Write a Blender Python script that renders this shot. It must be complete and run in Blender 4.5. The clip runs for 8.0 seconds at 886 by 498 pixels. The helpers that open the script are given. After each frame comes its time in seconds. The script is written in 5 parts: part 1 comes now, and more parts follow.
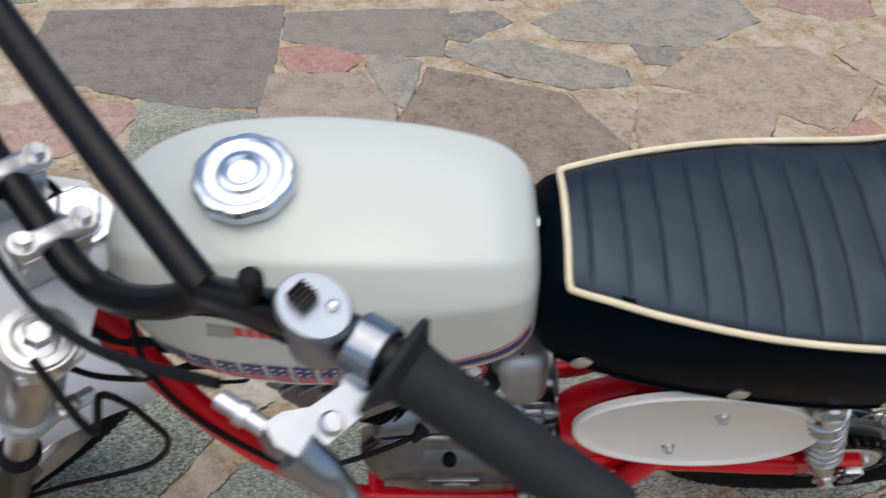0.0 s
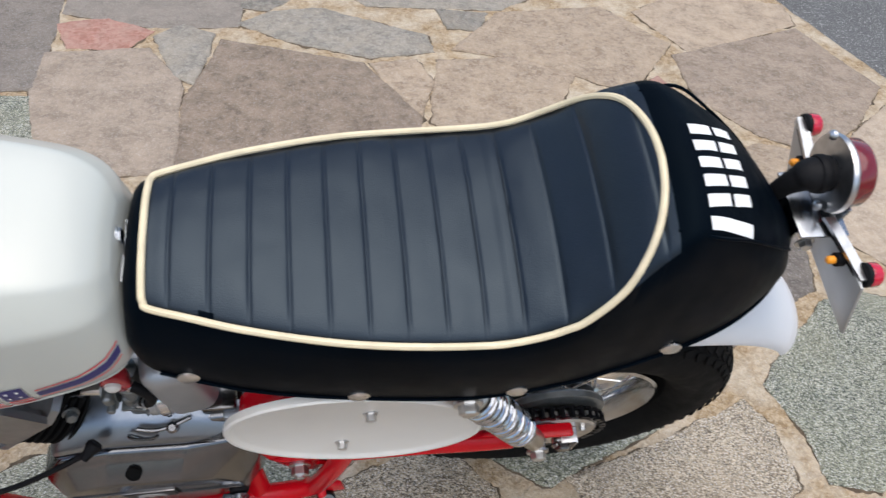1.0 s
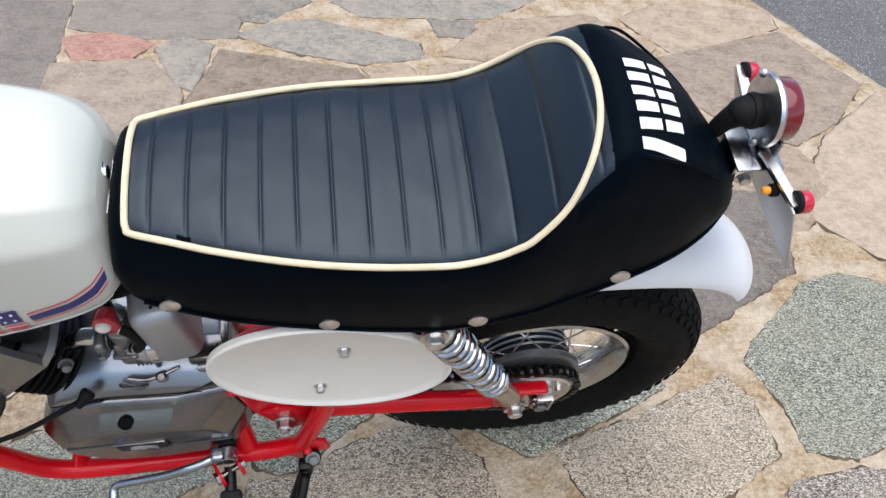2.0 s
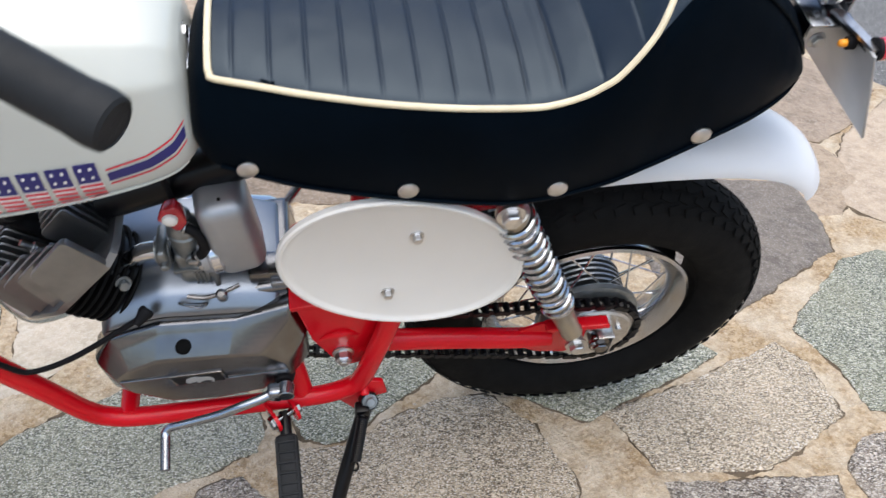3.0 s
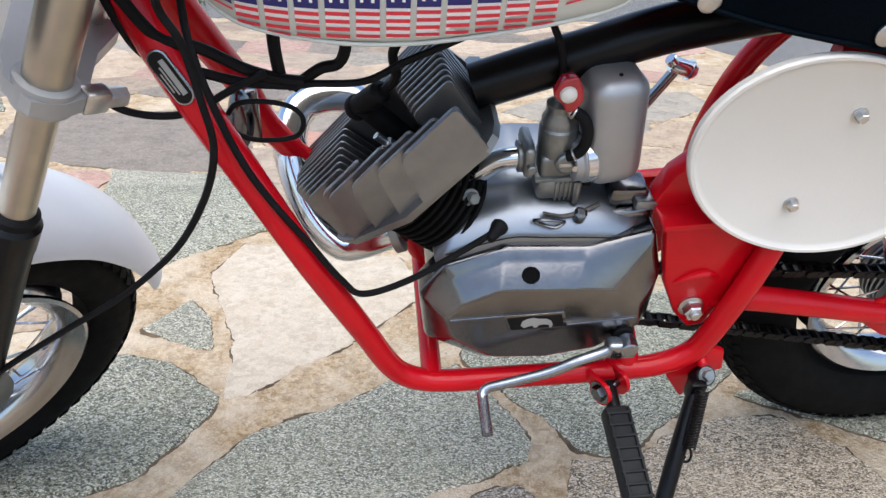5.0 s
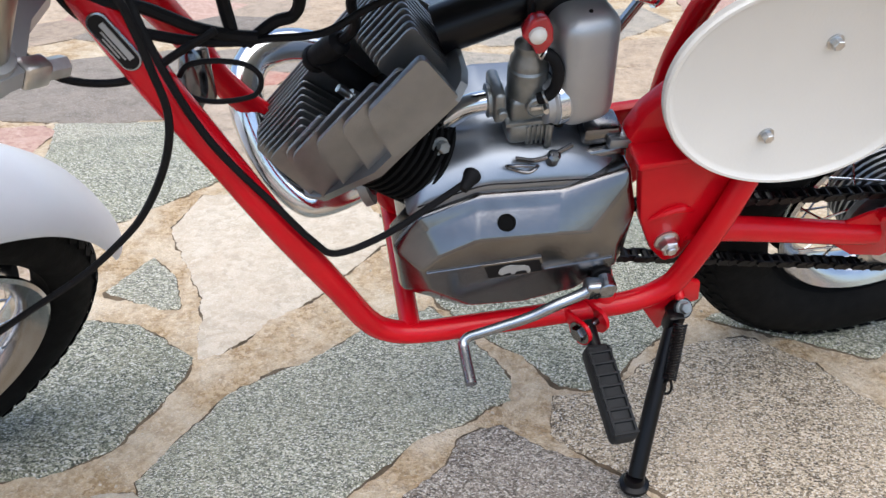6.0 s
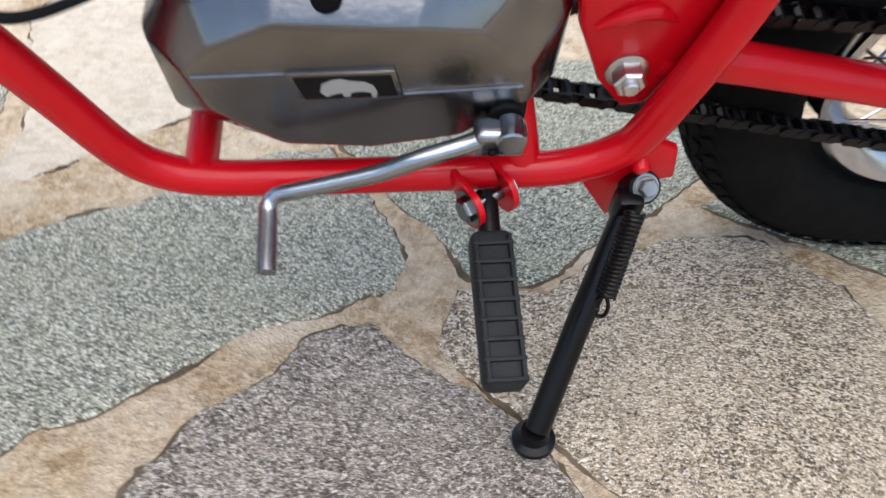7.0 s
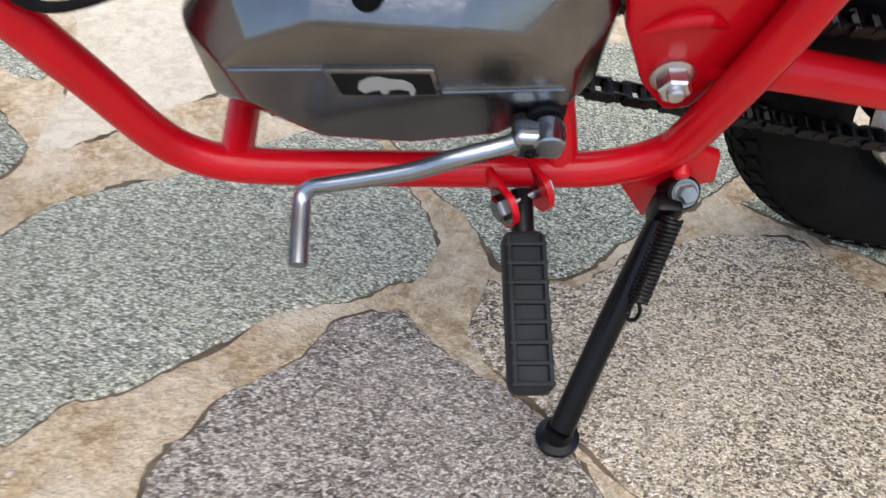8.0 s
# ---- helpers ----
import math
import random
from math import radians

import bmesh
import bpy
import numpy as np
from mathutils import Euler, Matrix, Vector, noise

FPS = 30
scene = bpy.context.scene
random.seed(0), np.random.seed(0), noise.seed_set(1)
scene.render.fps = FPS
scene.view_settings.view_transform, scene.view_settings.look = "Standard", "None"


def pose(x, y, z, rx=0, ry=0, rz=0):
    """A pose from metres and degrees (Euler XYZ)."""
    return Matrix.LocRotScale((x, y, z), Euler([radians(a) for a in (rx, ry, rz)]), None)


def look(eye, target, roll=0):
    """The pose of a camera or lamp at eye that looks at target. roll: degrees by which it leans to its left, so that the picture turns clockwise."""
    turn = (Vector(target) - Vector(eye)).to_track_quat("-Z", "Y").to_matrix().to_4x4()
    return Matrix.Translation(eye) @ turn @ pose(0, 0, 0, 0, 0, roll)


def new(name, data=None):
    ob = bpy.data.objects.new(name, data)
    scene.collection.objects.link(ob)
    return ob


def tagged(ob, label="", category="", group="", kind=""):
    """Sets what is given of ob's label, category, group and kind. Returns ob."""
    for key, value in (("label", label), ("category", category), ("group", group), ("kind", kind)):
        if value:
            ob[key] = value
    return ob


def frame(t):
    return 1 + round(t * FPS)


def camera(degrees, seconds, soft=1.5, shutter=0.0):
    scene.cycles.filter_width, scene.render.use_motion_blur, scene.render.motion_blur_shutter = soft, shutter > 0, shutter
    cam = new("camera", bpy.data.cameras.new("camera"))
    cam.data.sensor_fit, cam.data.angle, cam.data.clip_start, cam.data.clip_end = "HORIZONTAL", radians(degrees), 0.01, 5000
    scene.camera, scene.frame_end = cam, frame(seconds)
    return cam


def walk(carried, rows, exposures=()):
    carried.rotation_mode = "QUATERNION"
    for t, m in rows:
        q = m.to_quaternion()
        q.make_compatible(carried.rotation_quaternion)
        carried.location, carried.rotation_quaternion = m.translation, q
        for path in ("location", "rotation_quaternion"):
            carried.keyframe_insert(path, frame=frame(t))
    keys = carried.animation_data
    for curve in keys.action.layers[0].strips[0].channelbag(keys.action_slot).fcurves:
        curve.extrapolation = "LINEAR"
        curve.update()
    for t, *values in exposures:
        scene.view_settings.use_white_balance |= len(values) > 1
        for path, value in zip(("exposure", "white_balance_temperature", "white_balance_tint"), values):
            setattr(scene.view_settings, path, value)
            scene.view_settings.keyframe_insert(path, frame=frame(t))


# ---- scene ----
cam = camera(57.9, 8.0, soft=1.4, shutter=0.35)
PATH = [
    (0, (-0.028, -0.543, 1.036), (-0.06, 0.961, -0.282), 2.3),
    (0.3, (0.051, -0.511, 1.048), (0.063, 0.835, -0.147), 3.6),
    (0.5, (0.109, -0.495, 1.057), (0.195, 0.972, -0.3), 4.6),
    (0.7, (0.148, -0.481, 1.063), (0.333, 0.940, -0.331), 5.3),
    (0.8, (0.173, -0.496, 1.053), (0.348, 0.807, -0.176), 5.2),
    (1, (0.202, -0.502, 1.054), (0.423, 0.931, -0.324), 5.6),
    (1.2, (0.22, -0.513, 1.052), (0.454, 0.919, -0.325), 5.5),
    (2.3, (0.234, -0.624, 1.005), (0.419, 0.897, -0.28), 3.2),
    (2.5, (0.213, -0.643, 0.975), (0.402, 0.904, -0.278), 2.3),
    (2.8, (0.187, -0.676, 0.918), (0.362, 0.751, -0.164), 1.3),
    (3, (0.162, -0.691, 0.876), (0.372, 0.926, -0.282), 1.9),
    (3.3, (0.135, -0.715, 0.826), (0.305, 0.788, -0.150), 2.7),
    (3.5, (0.124, -0.737, 0.799), (0.247, 0.977, -0.226), 2.9),
    (3.7, (0.086, -0.745, 0.778), (0.172, 0.814, -0.117), 2.8),
    (4, (0.031, -0.759, 0.73), (0.068, 1.012, -0.198), 2.3),
    (4.2, (-0.016, -0.749, 0.695), (0.011, 0.862, -0.107), 1.7),
    (4.5, (-0.084, -0.72, 0.658), (-0.032, 1.089, -0.194), 1.5),
    (4.7, (-0.112, -0.703, 0.633), (-0.046, 1.115, -0.199), 1.4),
    (5.8, (-0.149, -0.663, 0.618), (0.012, 0.919, -0.223), -0.5),
    (6, (-0.145, -0.657, 0.636), (0.042, 1.066, -0.363), -1.1),
    (6.2, (-0.145, -0.643, 0.652), (0.044, 0.882, -0.286), -1.0),
    (6.5, (-0.079, -0.579, 0.611), (0.103, 1.043, -0.544), 0.5),
    (6.7, (-0.024, -0.516, 0.537), (0.089, 0.921, -0.541), 1.9),
    (6.8, (-0.017, -0.483, 0.507), (0.143, 1.089, -0.716), 2.8),
    (7, (0.018, -0.421, 0.467), (0.114, 1.095, -0.834), 3.8),
    (7.2, (0.042, -0.381, 0.451), (0.067, 0.939, -0.773), 3.8),
    (7.5, (0.041, -0.364, 0.429), (0.073, 1.101, -0.932), 4.3),
    (7.7, (0.043, -0.371, 0.433), (0.045, 0.953, -0.786), 4.1),
    (8, (0.018, -0.405, 0.48), (0.035, 1.05, -0.892), 4.4),
]
walk(cam, [(t, look(eye, target, roll)) for t, eye, target, roll in PATH], exposures=[(0, 0.15), (1, 0.42), (2.5, 0.7), (3.5, 0.85), (4.5, 0.92), (6, 0.92), (6.5, 0.88), (7.5, 1.0), (8, 0.97)])

from mathutils.bvhtree import BVHTree

# ---- light ----
world = bpy.data.worlds.new("sky")
scene.world = world
world.use_nodes = True
wn = world.node_tree.nodes
sky = wn.new("ShaderNodeTexSky")
sky.sky_type, sky.sun_disc = "NISHITA", False
sky.sun_elevation, sky.sun_rotation = radians(77), radians(174)
sky.air_density, sky.dust_density, sky.ozone_density = 1.0, 2.0, 1.0
world.node_tree.links.new(sky.outputs[0], wn["Background"].inputs[0])
wn["Background"].inputs[1].default_value = 0.15
sun = new("sun", bpy.data.lights.new("sun", "SUN"))
sun.data.energy, sun.data.angle, sun.data.color = 2.35, radians(95), (1.0, 0.95, 0.87)
sun.matrix_world = look((0.1, -0.95, 4), (0, 0, 0))


# ---- materials ----
def material(name, color, rough=0.5, metal=0.0, spec=0.5, coat=0.0, vary=0.0, scale=30.0, bump=0.0, bump_scale=200.0, fine=0.0, random=0.0, dark=None, sheen=None):
    """A surface with two scales of noise in its colour and a fine relief."""
    m = bpy.data.materials.new(name)
    m.use_nodes = True
    nt = m.node_tree
    b = nt.nodes["Principled BSDF"]
    b.inputs["Roughness"].default_value = rough
    b.inputs["Metallic"].default_value = metal
    b.inputs["Specular IOR Level"].default_value = spec
    b.inputs["Specular Tint"].default_value = (*(sheen or (1, 1, 1)), 1)
    b.inputs["Coat Weight"].default_value = coat
    b.inputs["Coat Roughness"].default_value = 0.08
    b.inputs["Base Color"].default_value = (*color, 1)
    co = nt.nodes.new("ShaderNodeTexCoord").outputs["Object"]

    def noise_node(s, detail=4.0):
        n = nt.nodes.new("ShaderNodeTexNoise")
        n.inputs["Scale"].default_value, n.inputs["Detail"].default_value = s, detail
        nt.links.new(co, n.inputs["Vector"])
        return n.outputs["Fac"]

    def mix(fac, a, bcol, blend="MIX"):
        n = nt.nodes.new("ShaderNodeMix")
        n.data_type, n.blend_type = "RGBA", blend
        for k, v in ((0, fac), (6, a), (7, bcol)):
            if isinstance(v, (float, int)):
                n.inputs[k].default_value = v
            elif isinstance(v, tuple):
                n.inputs[k].default_value = (*v, 1)
            else:
                nt.links.new(v, n.inputs[k])
        return n.outputs[2]

    def ramp(fac, lo, hi):
        n = nt.nodes.new("ShaderNodeMapRange")
        n.inputs[1].default_value, n.inputs[2].default_value = lo, hi
        nt.links.new(fac, n.inputs[0])
        return n.outputs[0]

    out = color
    low = dark or tuple(c * (1 - vary) for c in color)
    if vary:
        out = mix(ramp(noise_node(scale), 0.35, 0.65), low, color)
    if fine:
        grain = ramp(noise_node(330, 3.0), 0.40, 0.60)
        out = mix(grain, mix(fine, out, (0.02, 0.02, 0.02)), mix(fine * 0.35, out, (0.9, 0.88, 0.82)))
        specks = ramp(noise_node(210, 1.0), 0.62, 0.70)
        out = mix(specks, out, mix(min(1.0, fine * 1.3), out, (0.82, 0.82, 0.78)))
        pits = ramp(noise_node(150, 2.0), 0.36, 0.28)
        out = mix(pits, out, mix(min(1.0, fine * 1.6), out, (0.03, 0.028, 0.025)))
    if random:
        info = nt.nodes.new("ShaderNodeObjectInfo").outputs["Random"]
        out = mix(ramp(info, -0.4, 1.4), mix(random, out, (0.0, 0.0, 0.0)), mix(random * 0.5, out, (0.8, 0.75, 0.68)))
    if not isinstance(out, tuple):
        nt.links.new(out, b.inputs["Base Color"])
    if vary:
        r = nt.nodes.new("ShaderNodeMapRange")
        r.inputs[3].default_value, r.inputs[4].default_value = rough * 0.8, min(1, rough * 1.25)
        nt.links.new(noise_node(scale * 3), r.inputs[0])
        nt.links.new(r.outputs[0], b.inputs["Roughness"])
    if bump:
        bp = nt.nodes.new("ShaderNodeBump")
        bp.inputs["Strength"].default_value, bp.inputs["Distance"].default_value = 0.6, bump
        nt.links.new(noise_node(bump_scale), bp.inputs["Height"])
        nt.links.new(bp.outputs[0], b.inputs["Normal"])
    return m


RED = material("red_enamel", (0.53, 0.003, 0.010), 0.22, spec=0.26, coat=0.08, vary=0.12, scale=25, bump=0.0002, bump_scale=120)
CREAM = material("cream_enamel", (0.50, 0.515, 0.472), 0.26, spec=0.4, coat=0.3, bump=0.00003, bump_scale=30)
WHITE = material("white_plastic", (0.63, 0.64, 0.655), 0.3, vary=0.04, scale=20, bump=0.0001, bump_scale=150)
PLATE = material("ivory_plastic", (0.68, 0.655, 0.605), 0.42, vary=0.03, scale=15, bump=0.0002, bump_scale=500)
# one vinyl twice: side shade and top sky glare put into gloss and tint
VINYL_SHADED = material("smooth_black_vinyl_shaded", (0.001, 0.0025, 0.005), 0.45, spec=0.04, sheen=(0.5, 0.8, 1.0), vary=0.3, scale=18, bump=0.0004, bump_scale=900)
RIBBED_LIT = material("ribbed_black_vinyl_lit", (0.003, 0.004, 0.007), 0.36, spec=0.6, sheen=(0.66, 0.84, 1.0), vary=0.2, scale=18, bump=0.0004, bump_scale=900)
PIPING = material("cream_piping", (0.72, 0.62, 0.42), 0.5, vary=0.15, scale=60)
BLACK = material("black_paint", (0.003, 0.003, 0.004), 0.3, spec=0.22, vary=0.3, scale=40, bump=0.0002, bump_scale=300)
RUBBER = material("black_rubber", (0.006, 0.006, 0.007), 0.6, spec=0.15, vary=0.3, scale=60, bump=0.0004, bump_scale=500)
TYRE = material("tyre_rubber", (0.006, 0.006, 0.006), 0.75, spec=0.1, vary=0.35, scale=25, bump=0.0006, bump_scale=300)
# darker copy of chrome; dark reflections inside the rims are put into it
SPRING = material("darkened_chrome", (0.46, 0.47, 0.49), 0.16, 1.0, vary=0.06, scale=40)
CHROME = material("chrome", (0.64, 0.66, 0.69), 0.14, 1.0, vary=0.06, scale=30)
CAP_METAL = material("polished_plated_steel", (0.62, 0.67, 0.74), 0.24, 1.0, vary=0.1, scale=40)
ZINC = material("zinc_steel", (0.62, 0.62, 0.62), 0.3, 1.0, vary=0.2, scale=120)
CARB = material("dull_zinc_casting", (0.27, 0.285, 0.285), 0.4, 0.85, vary=0.3, scale=60, bump=0.0005, bump_scale=350)
CAST = material("polished_cast_aluminium", (0.20, 0.20, 0.205), 0.2, 1.0, vary=0.22, scale=26, bump=0.0002, bump_scale=250)
SATIN = material("satin_chrome", (0.33, 0.35, 0.38), 0.22, 1.0, vary=0.1, scale=60)
POD = material("switch_zinc", (0.30, 0.335, 0.39), 0.38, 1.0, vary=0.06, scale=60)
GRIP = material("grip_rubber", (0.016, 0.0175, 0.019), 0.6, spec=0.2, vary=0.2, scale=40, bump=0.0004, bump_scale=500)
FILTER = material("dull_aluminium", (0.39, 0.403, 0.42), 0.42, 0.7, vary=0.08, scale=30, bump=0.0003, bump_scale=600)
# bluer and paler than CAST, with the sky's reflection put into the colour
CRANKCASE = material("sky_tinted_cast_aluminium", (0.27, 0.295, 0.33), 0.33, 1.0, vary=0.08, scale=20, bump=0.0002, bump_scale=400)
ALLOY = material("sandblasted_aluminium", (0.298, 0.308, 0.318), 0.43, 1.0, vary=0.18, scale=30, bump=0.0004, bump_scale=600)
FORK_TUBE = material("champagne_aluminium", (0.47, 0.435, 0.37), 0.34, 1.0, vary=0.1, scale=40)
NAVY = material("navy_print", (0.012, 0.013, 0.125), 0.4)
STRIPE = material("red_print", (0.65, 0.03, 0.05), 0.4)
PAPER = material("white_print", (0.82, 0.82, 0.8), 0.4)
# near-black for the shade inside the filler hole
HOLE = material("hole_shade", (0.004, 0.004, 0.004), 0.9, spec=0.1)
LENS = material("red_lens", (0.15, 0.005, 0.008), 0.12, coat=0.5, vary=0.2, scale=200)
MARKER = material("bright_red_lens", (0.50, 0.008, 0.03), 0.15, coat=0.5, vary=0.2, scale=200)
TAP = material("red_translucent_plastic", (0.42, 0.012, 0.02), 0.2, coat=0.4, vary=0.35, scale=90)
AMBER = material("amber_plastic", (0.8, 0.3, 0.02), 0.3)
GREY = material("grey_plate", (0.36, 0.36, 0.355), 0.35, 0.3, vary=0.1, scale=20)
ASPHALT = material("asphalt", (0.06, 0.062, 0.066), 0.85, vary=0.25, scale=6, bump=0.003, bump_scale=180, fine=0.3)
# joint dirt, and the shade of the gaps put into the same dark colour
CREVICE = material("crevice_dirt_shade", (0.14, 0.107, 0.074), 0.95, spec=0.1, vary=0.5, scale=40, bump=0.002, bump_scale=200)


def mineral(name, tones, chip, patch, patch_amount=0.5, edge=0.0, grain=0.25, stretch=1.6, rough=0.8, relief=0.0015, random=0.15, spec=0.25, cloud=7.0, specks=0.0):
    """Stone of chips in several tones, with cloudy patches, grain and dark gaps between the chips."""
    m = bpy.data.materials.new(name)
    m.use_nodes = True
    nt = m.node_tree
    b = nt.nodes["Principled BSDF"]
    b.inputs["Roughness"].default_value = rough
    b.inputs["Specular IOR Level"].default_value = spec

    def node(kind, links=(), **sets):
        n = nt.nodes.new(kind)
        for k, v in sets.items():
            n.inputs[k].default_value = v
        for k, v in links:
            nt.links.new(v, n.inputs[k])
        return n

    def mix(fac, one, two, blend="MIX"):
        n = nt.nodes.new("ShaderNodeMix")
        n.data_type, n.blend_type = "RGBA", blend
        for k, v in ((0, fac), (6, one), (7, two)):
            if isinstance(v, (float, int)):
                n.inputs[k].default_value = v
            elif isinstance(v, tuple):
                n.inputs[k].default_value = (*v, 1)
            else:
                nt.links.new(v, n.inputs[k])
        return n.outputs[2]

    def remap(v, lo, hi, to=0.0, up=1.0):
        n = node("ShaderNodeMapRange", [(0, v)])
        for k, x in ((1, lo), (2, hi), (3, to), (4, up)):
            n.inputs[k].default_value = x
        return n.outputs[0]

    co = nt.nodes.new("ShaderNodeTexCoord").outputs["Object"]
    lay = node("ShaderNodeMapping", [("Vector", co)], Rotation=(0, 0, 0.5), Scale=(1, stretch, 1)).outputs[0]
    warp = node("ShaderNodeTexNoise", [("Vector", co)], Scale=chip * 0.9, Detail=2.0).outputs["Color"]
    warp = node("ShaderNodeVectorMath", [(0, warp)])
    warp.operation = "SCALE"
    warp.inputs[3].default_value = 2.4 / chip
    shifted = node("ShaderNodeVectorMath", [(0, lay), (1, warp.outputs[0])]).outputs[0]
    vor = node("ShaderNodeTexVoronoi", [("Vector", shifted)], Scale=chip)
    pick = node("ShaderNodeSeparateColor", [(0, vor.outputs["Color"])]).outputs[0]
    n2 = node("ShaderNodeTexNoise", [("Vector", lay)], Scale=chip * 1.3, Detail=3.0).outputs["Fac"]
    both_n = node("ShaderNodeMath", [(0, pick), (1, remap(n2, 0.3, 0.7, -0.42, 0.42))])
    cr = node("ShaderNodeValToRGB", [(0, both_n.outputs[0])])
    e = cr.color_ramp.elements
    e[0].position, e[0].color = 0.0, (*tones[0], 1)
    e[1].position, e[1].color = 1.0, (*tones[-1], 1)
    for i, c in enumerate(tones[1:-1]):
        e.new((i + 1) / (len(tones) - 1)).color = (*c, 1)
    out = cr.outputs[0]
    if edge:
        gap = node("ShaderNodeTexVoronoi", [("Vector", shifted)], Scale=chip)
        gap.feature = "DISTANCE_TO_EDGE"
        out = mix(remap(gap.outputs["Distance"], 0.0, 0.16, edge, 0.0), out, tuple(c * 0.3 for c in tones[0]))
    big = node("ShaderNodeTexNoise", [("Vector", co)], Scale=cloud, Detail=6.0, Roughness=0.62).outputs["Fac"]
    out = mix(remap(big, 0.40, 0.66, 0.0, patch_amount), out, patch)
    wide = node("ShaderNodeTexNoise", [("Vector", co)], Scale=cloud * 3.7, Detail=5.0, Roughness=0.7).outputs["Fac"]
    out = mix(remap(wide, 0.3, 0.7, 0.35, 0.0), out, mix(1.0, out, (0.55, 0.53, 0.5), "MULTIPLY"))
    if specks:
        pale = node("ShaderNodeTexNoise", [("Vector", lay)], Scale=330.0, Detail=2.0).outputs["Fac"]
        out = mix(remap(pale, 0.565, 0.64, 0.0, specks), out, tuple(0.35 * c + 0.58 for c in tones[-1]))
        deep = node("ShaderNodeTexNoise", [("Vector", shifted)], Scale=260.0, Detail=2.0).outputs["Fac"]
        out = mix(remap(deep, 0.42, 0.34, 0.0, specks), out, tuple(0.5 * c for c in tones[0]))
    tiny = node("ShaderNodeTexNoise", [("Vector", co)], Scale=700.0, Detail=2.0).outputs["Fac"]
    out = mix(remap(tiny, 0.35, 0.65, grain, 0.0), out, (0.03, 0.028, 0.025))
    if random:
        info = nt.nodes.new("ShaderNodeObjectInfo").outputs["Random"]
        out = mix(remap(info, 0.0, 0.5, random, 0.0), out, (0.03, 0.026, 0.022))
        out = mix(remap(info, 0.5, 1.0, 0.0, random), out, (0.7, 0.62, 0.52))
    nt.links.new(out, b.inputs["Base Color"])
    bp = node("ShaderNodeBump", Strength=0.7, Distance=relief)
    h = node("ShaderNodeMath", [(0, both_n.outputs[0]), (1, remap(wide, 0.3, 0.7, 0.0, 1.5))])
    nt.links.new(h.outputs[0], bp.inputs["Height"])
    nt.links.new(bp.outputs[0], b.inputs["Normal"])
    return m


MORTAR = mineral("sandy_mortar", ((0.31, 0.215, 0.120), (0.425, 0.315, 0.190), (0.53, 0.41, 0.27)), 130, (0.65, 0.572, 0.455), 0.8, 0.0, 0.17, 1.0, 0.9, 0.004, 0.0, 0.15, 12.0, specks=0.2)
STONE = {
    "brown": mineral("brown_grey_porphyry", ((0.070, 0.055, 0.044), (0.29, 0.240, 0.196), (0.48, 0.412, 0.342), (0.82, 0.74, 0.63)), 210, (0.56, 0.50, 0.42), 0.4, 0.5, 0.28, 1.5, relief=0.005, specks=0.75),
    "tan": mineral("speckled_tan_porphyry", ((0.058, 0.042, 0.026), (0.30, 0.233, 0.153), (0.65, 0.535, 0.385), (0.88, 0.77, 0.59)), 270, (0.68, 0.56, 0.41), 0.45, 0.2, 0.26, 1.5, relief=0.004, specks=0.92),
    "green": mineral("grey_green_quartzite", ((0.032, 0.046, 0.033), (0.208, 0.230, 0.170), (0.45, 0.463, 0.345), (0.80, 0.77, 0.63)), 270, (0.40, 0.39, 0.26), 0.42, 0.38, 0.28, 1.5, rough=0.6, relief=0.004, spec=0.35, specks=0.92),
    "umber": mineral("smooth_brown_porphyry", ((0.18, 0.139, 0.104), (0.242, 0.188, 0.143), (0.295, 0.233, 0.18)), 70, (0.38, 0.299, 0.228), 0.75, 0.0, 0.08, 1.0, relief=0.002, cloud=15.0, specks=0.2),
    "sand": mineral("smooth_tan_porphyry", ((0.262, 0.199, 0.141), (0.347, 0.271, 0.199), (0.405, 0.324, 0.242)), 70, (0.49, 0.385, 0.278), 0.75, 0.0, 0.08, 1.0, relief=0.002, cloud=15.0, specks=0.2),
    "white": mineral("cream_sandstone", ((0.45, 0.395, 0.315), (0.52, 0.46, 0.375), (0.56, 0.505, 0.42)), 60, (0.47, 0.38, 0.28), 0.4, 0.0, 0.12, 1.1, relief=0.002, cloud=14.0, specks=0.16),
    "dark": mineral("dark_grey_porphyry", ((0.123, 0.106, 0.0914), (0.162, 0.14, 0.122), (0.199, 0.175, 0.152)), 70, (0.228, 0.198, 0.17), 0.75, 0.0, 0.08, 1.0, relief=0.002, cloud=15.0, specks=0.2),
    "pink": mineral("rose_porphyry", ((0.32, 0.20, 0.17), (0.42, 0.29, 0.24), (0.48, 0.35, 0.30)), 70, (0.38, 0.24, 0.20), 0.75, 0.0, 0.08, 1.0, cloud=15.0),
    "red": mineral("red_porphyry", ((0.30, 0.13, 0.10), (0.38, 0.19, 0.15), (0.44, 0.25, 0.20)), 70, (0.40, 0.27, 0.22), 0.75, 0.0, 0.08, 1.0, cloud=15.0),
    "blue": mineral("blue_grey_slate", ((0.162, 0.152, 0.132), (0.218, 0.204, 0.178), (0.294, 0.271, 0.234)), 70, (0.342, 0.299, 0.238), 0.75, 0.0, 0.08, 1.0, cloud=15.0, specks=0.2),
}


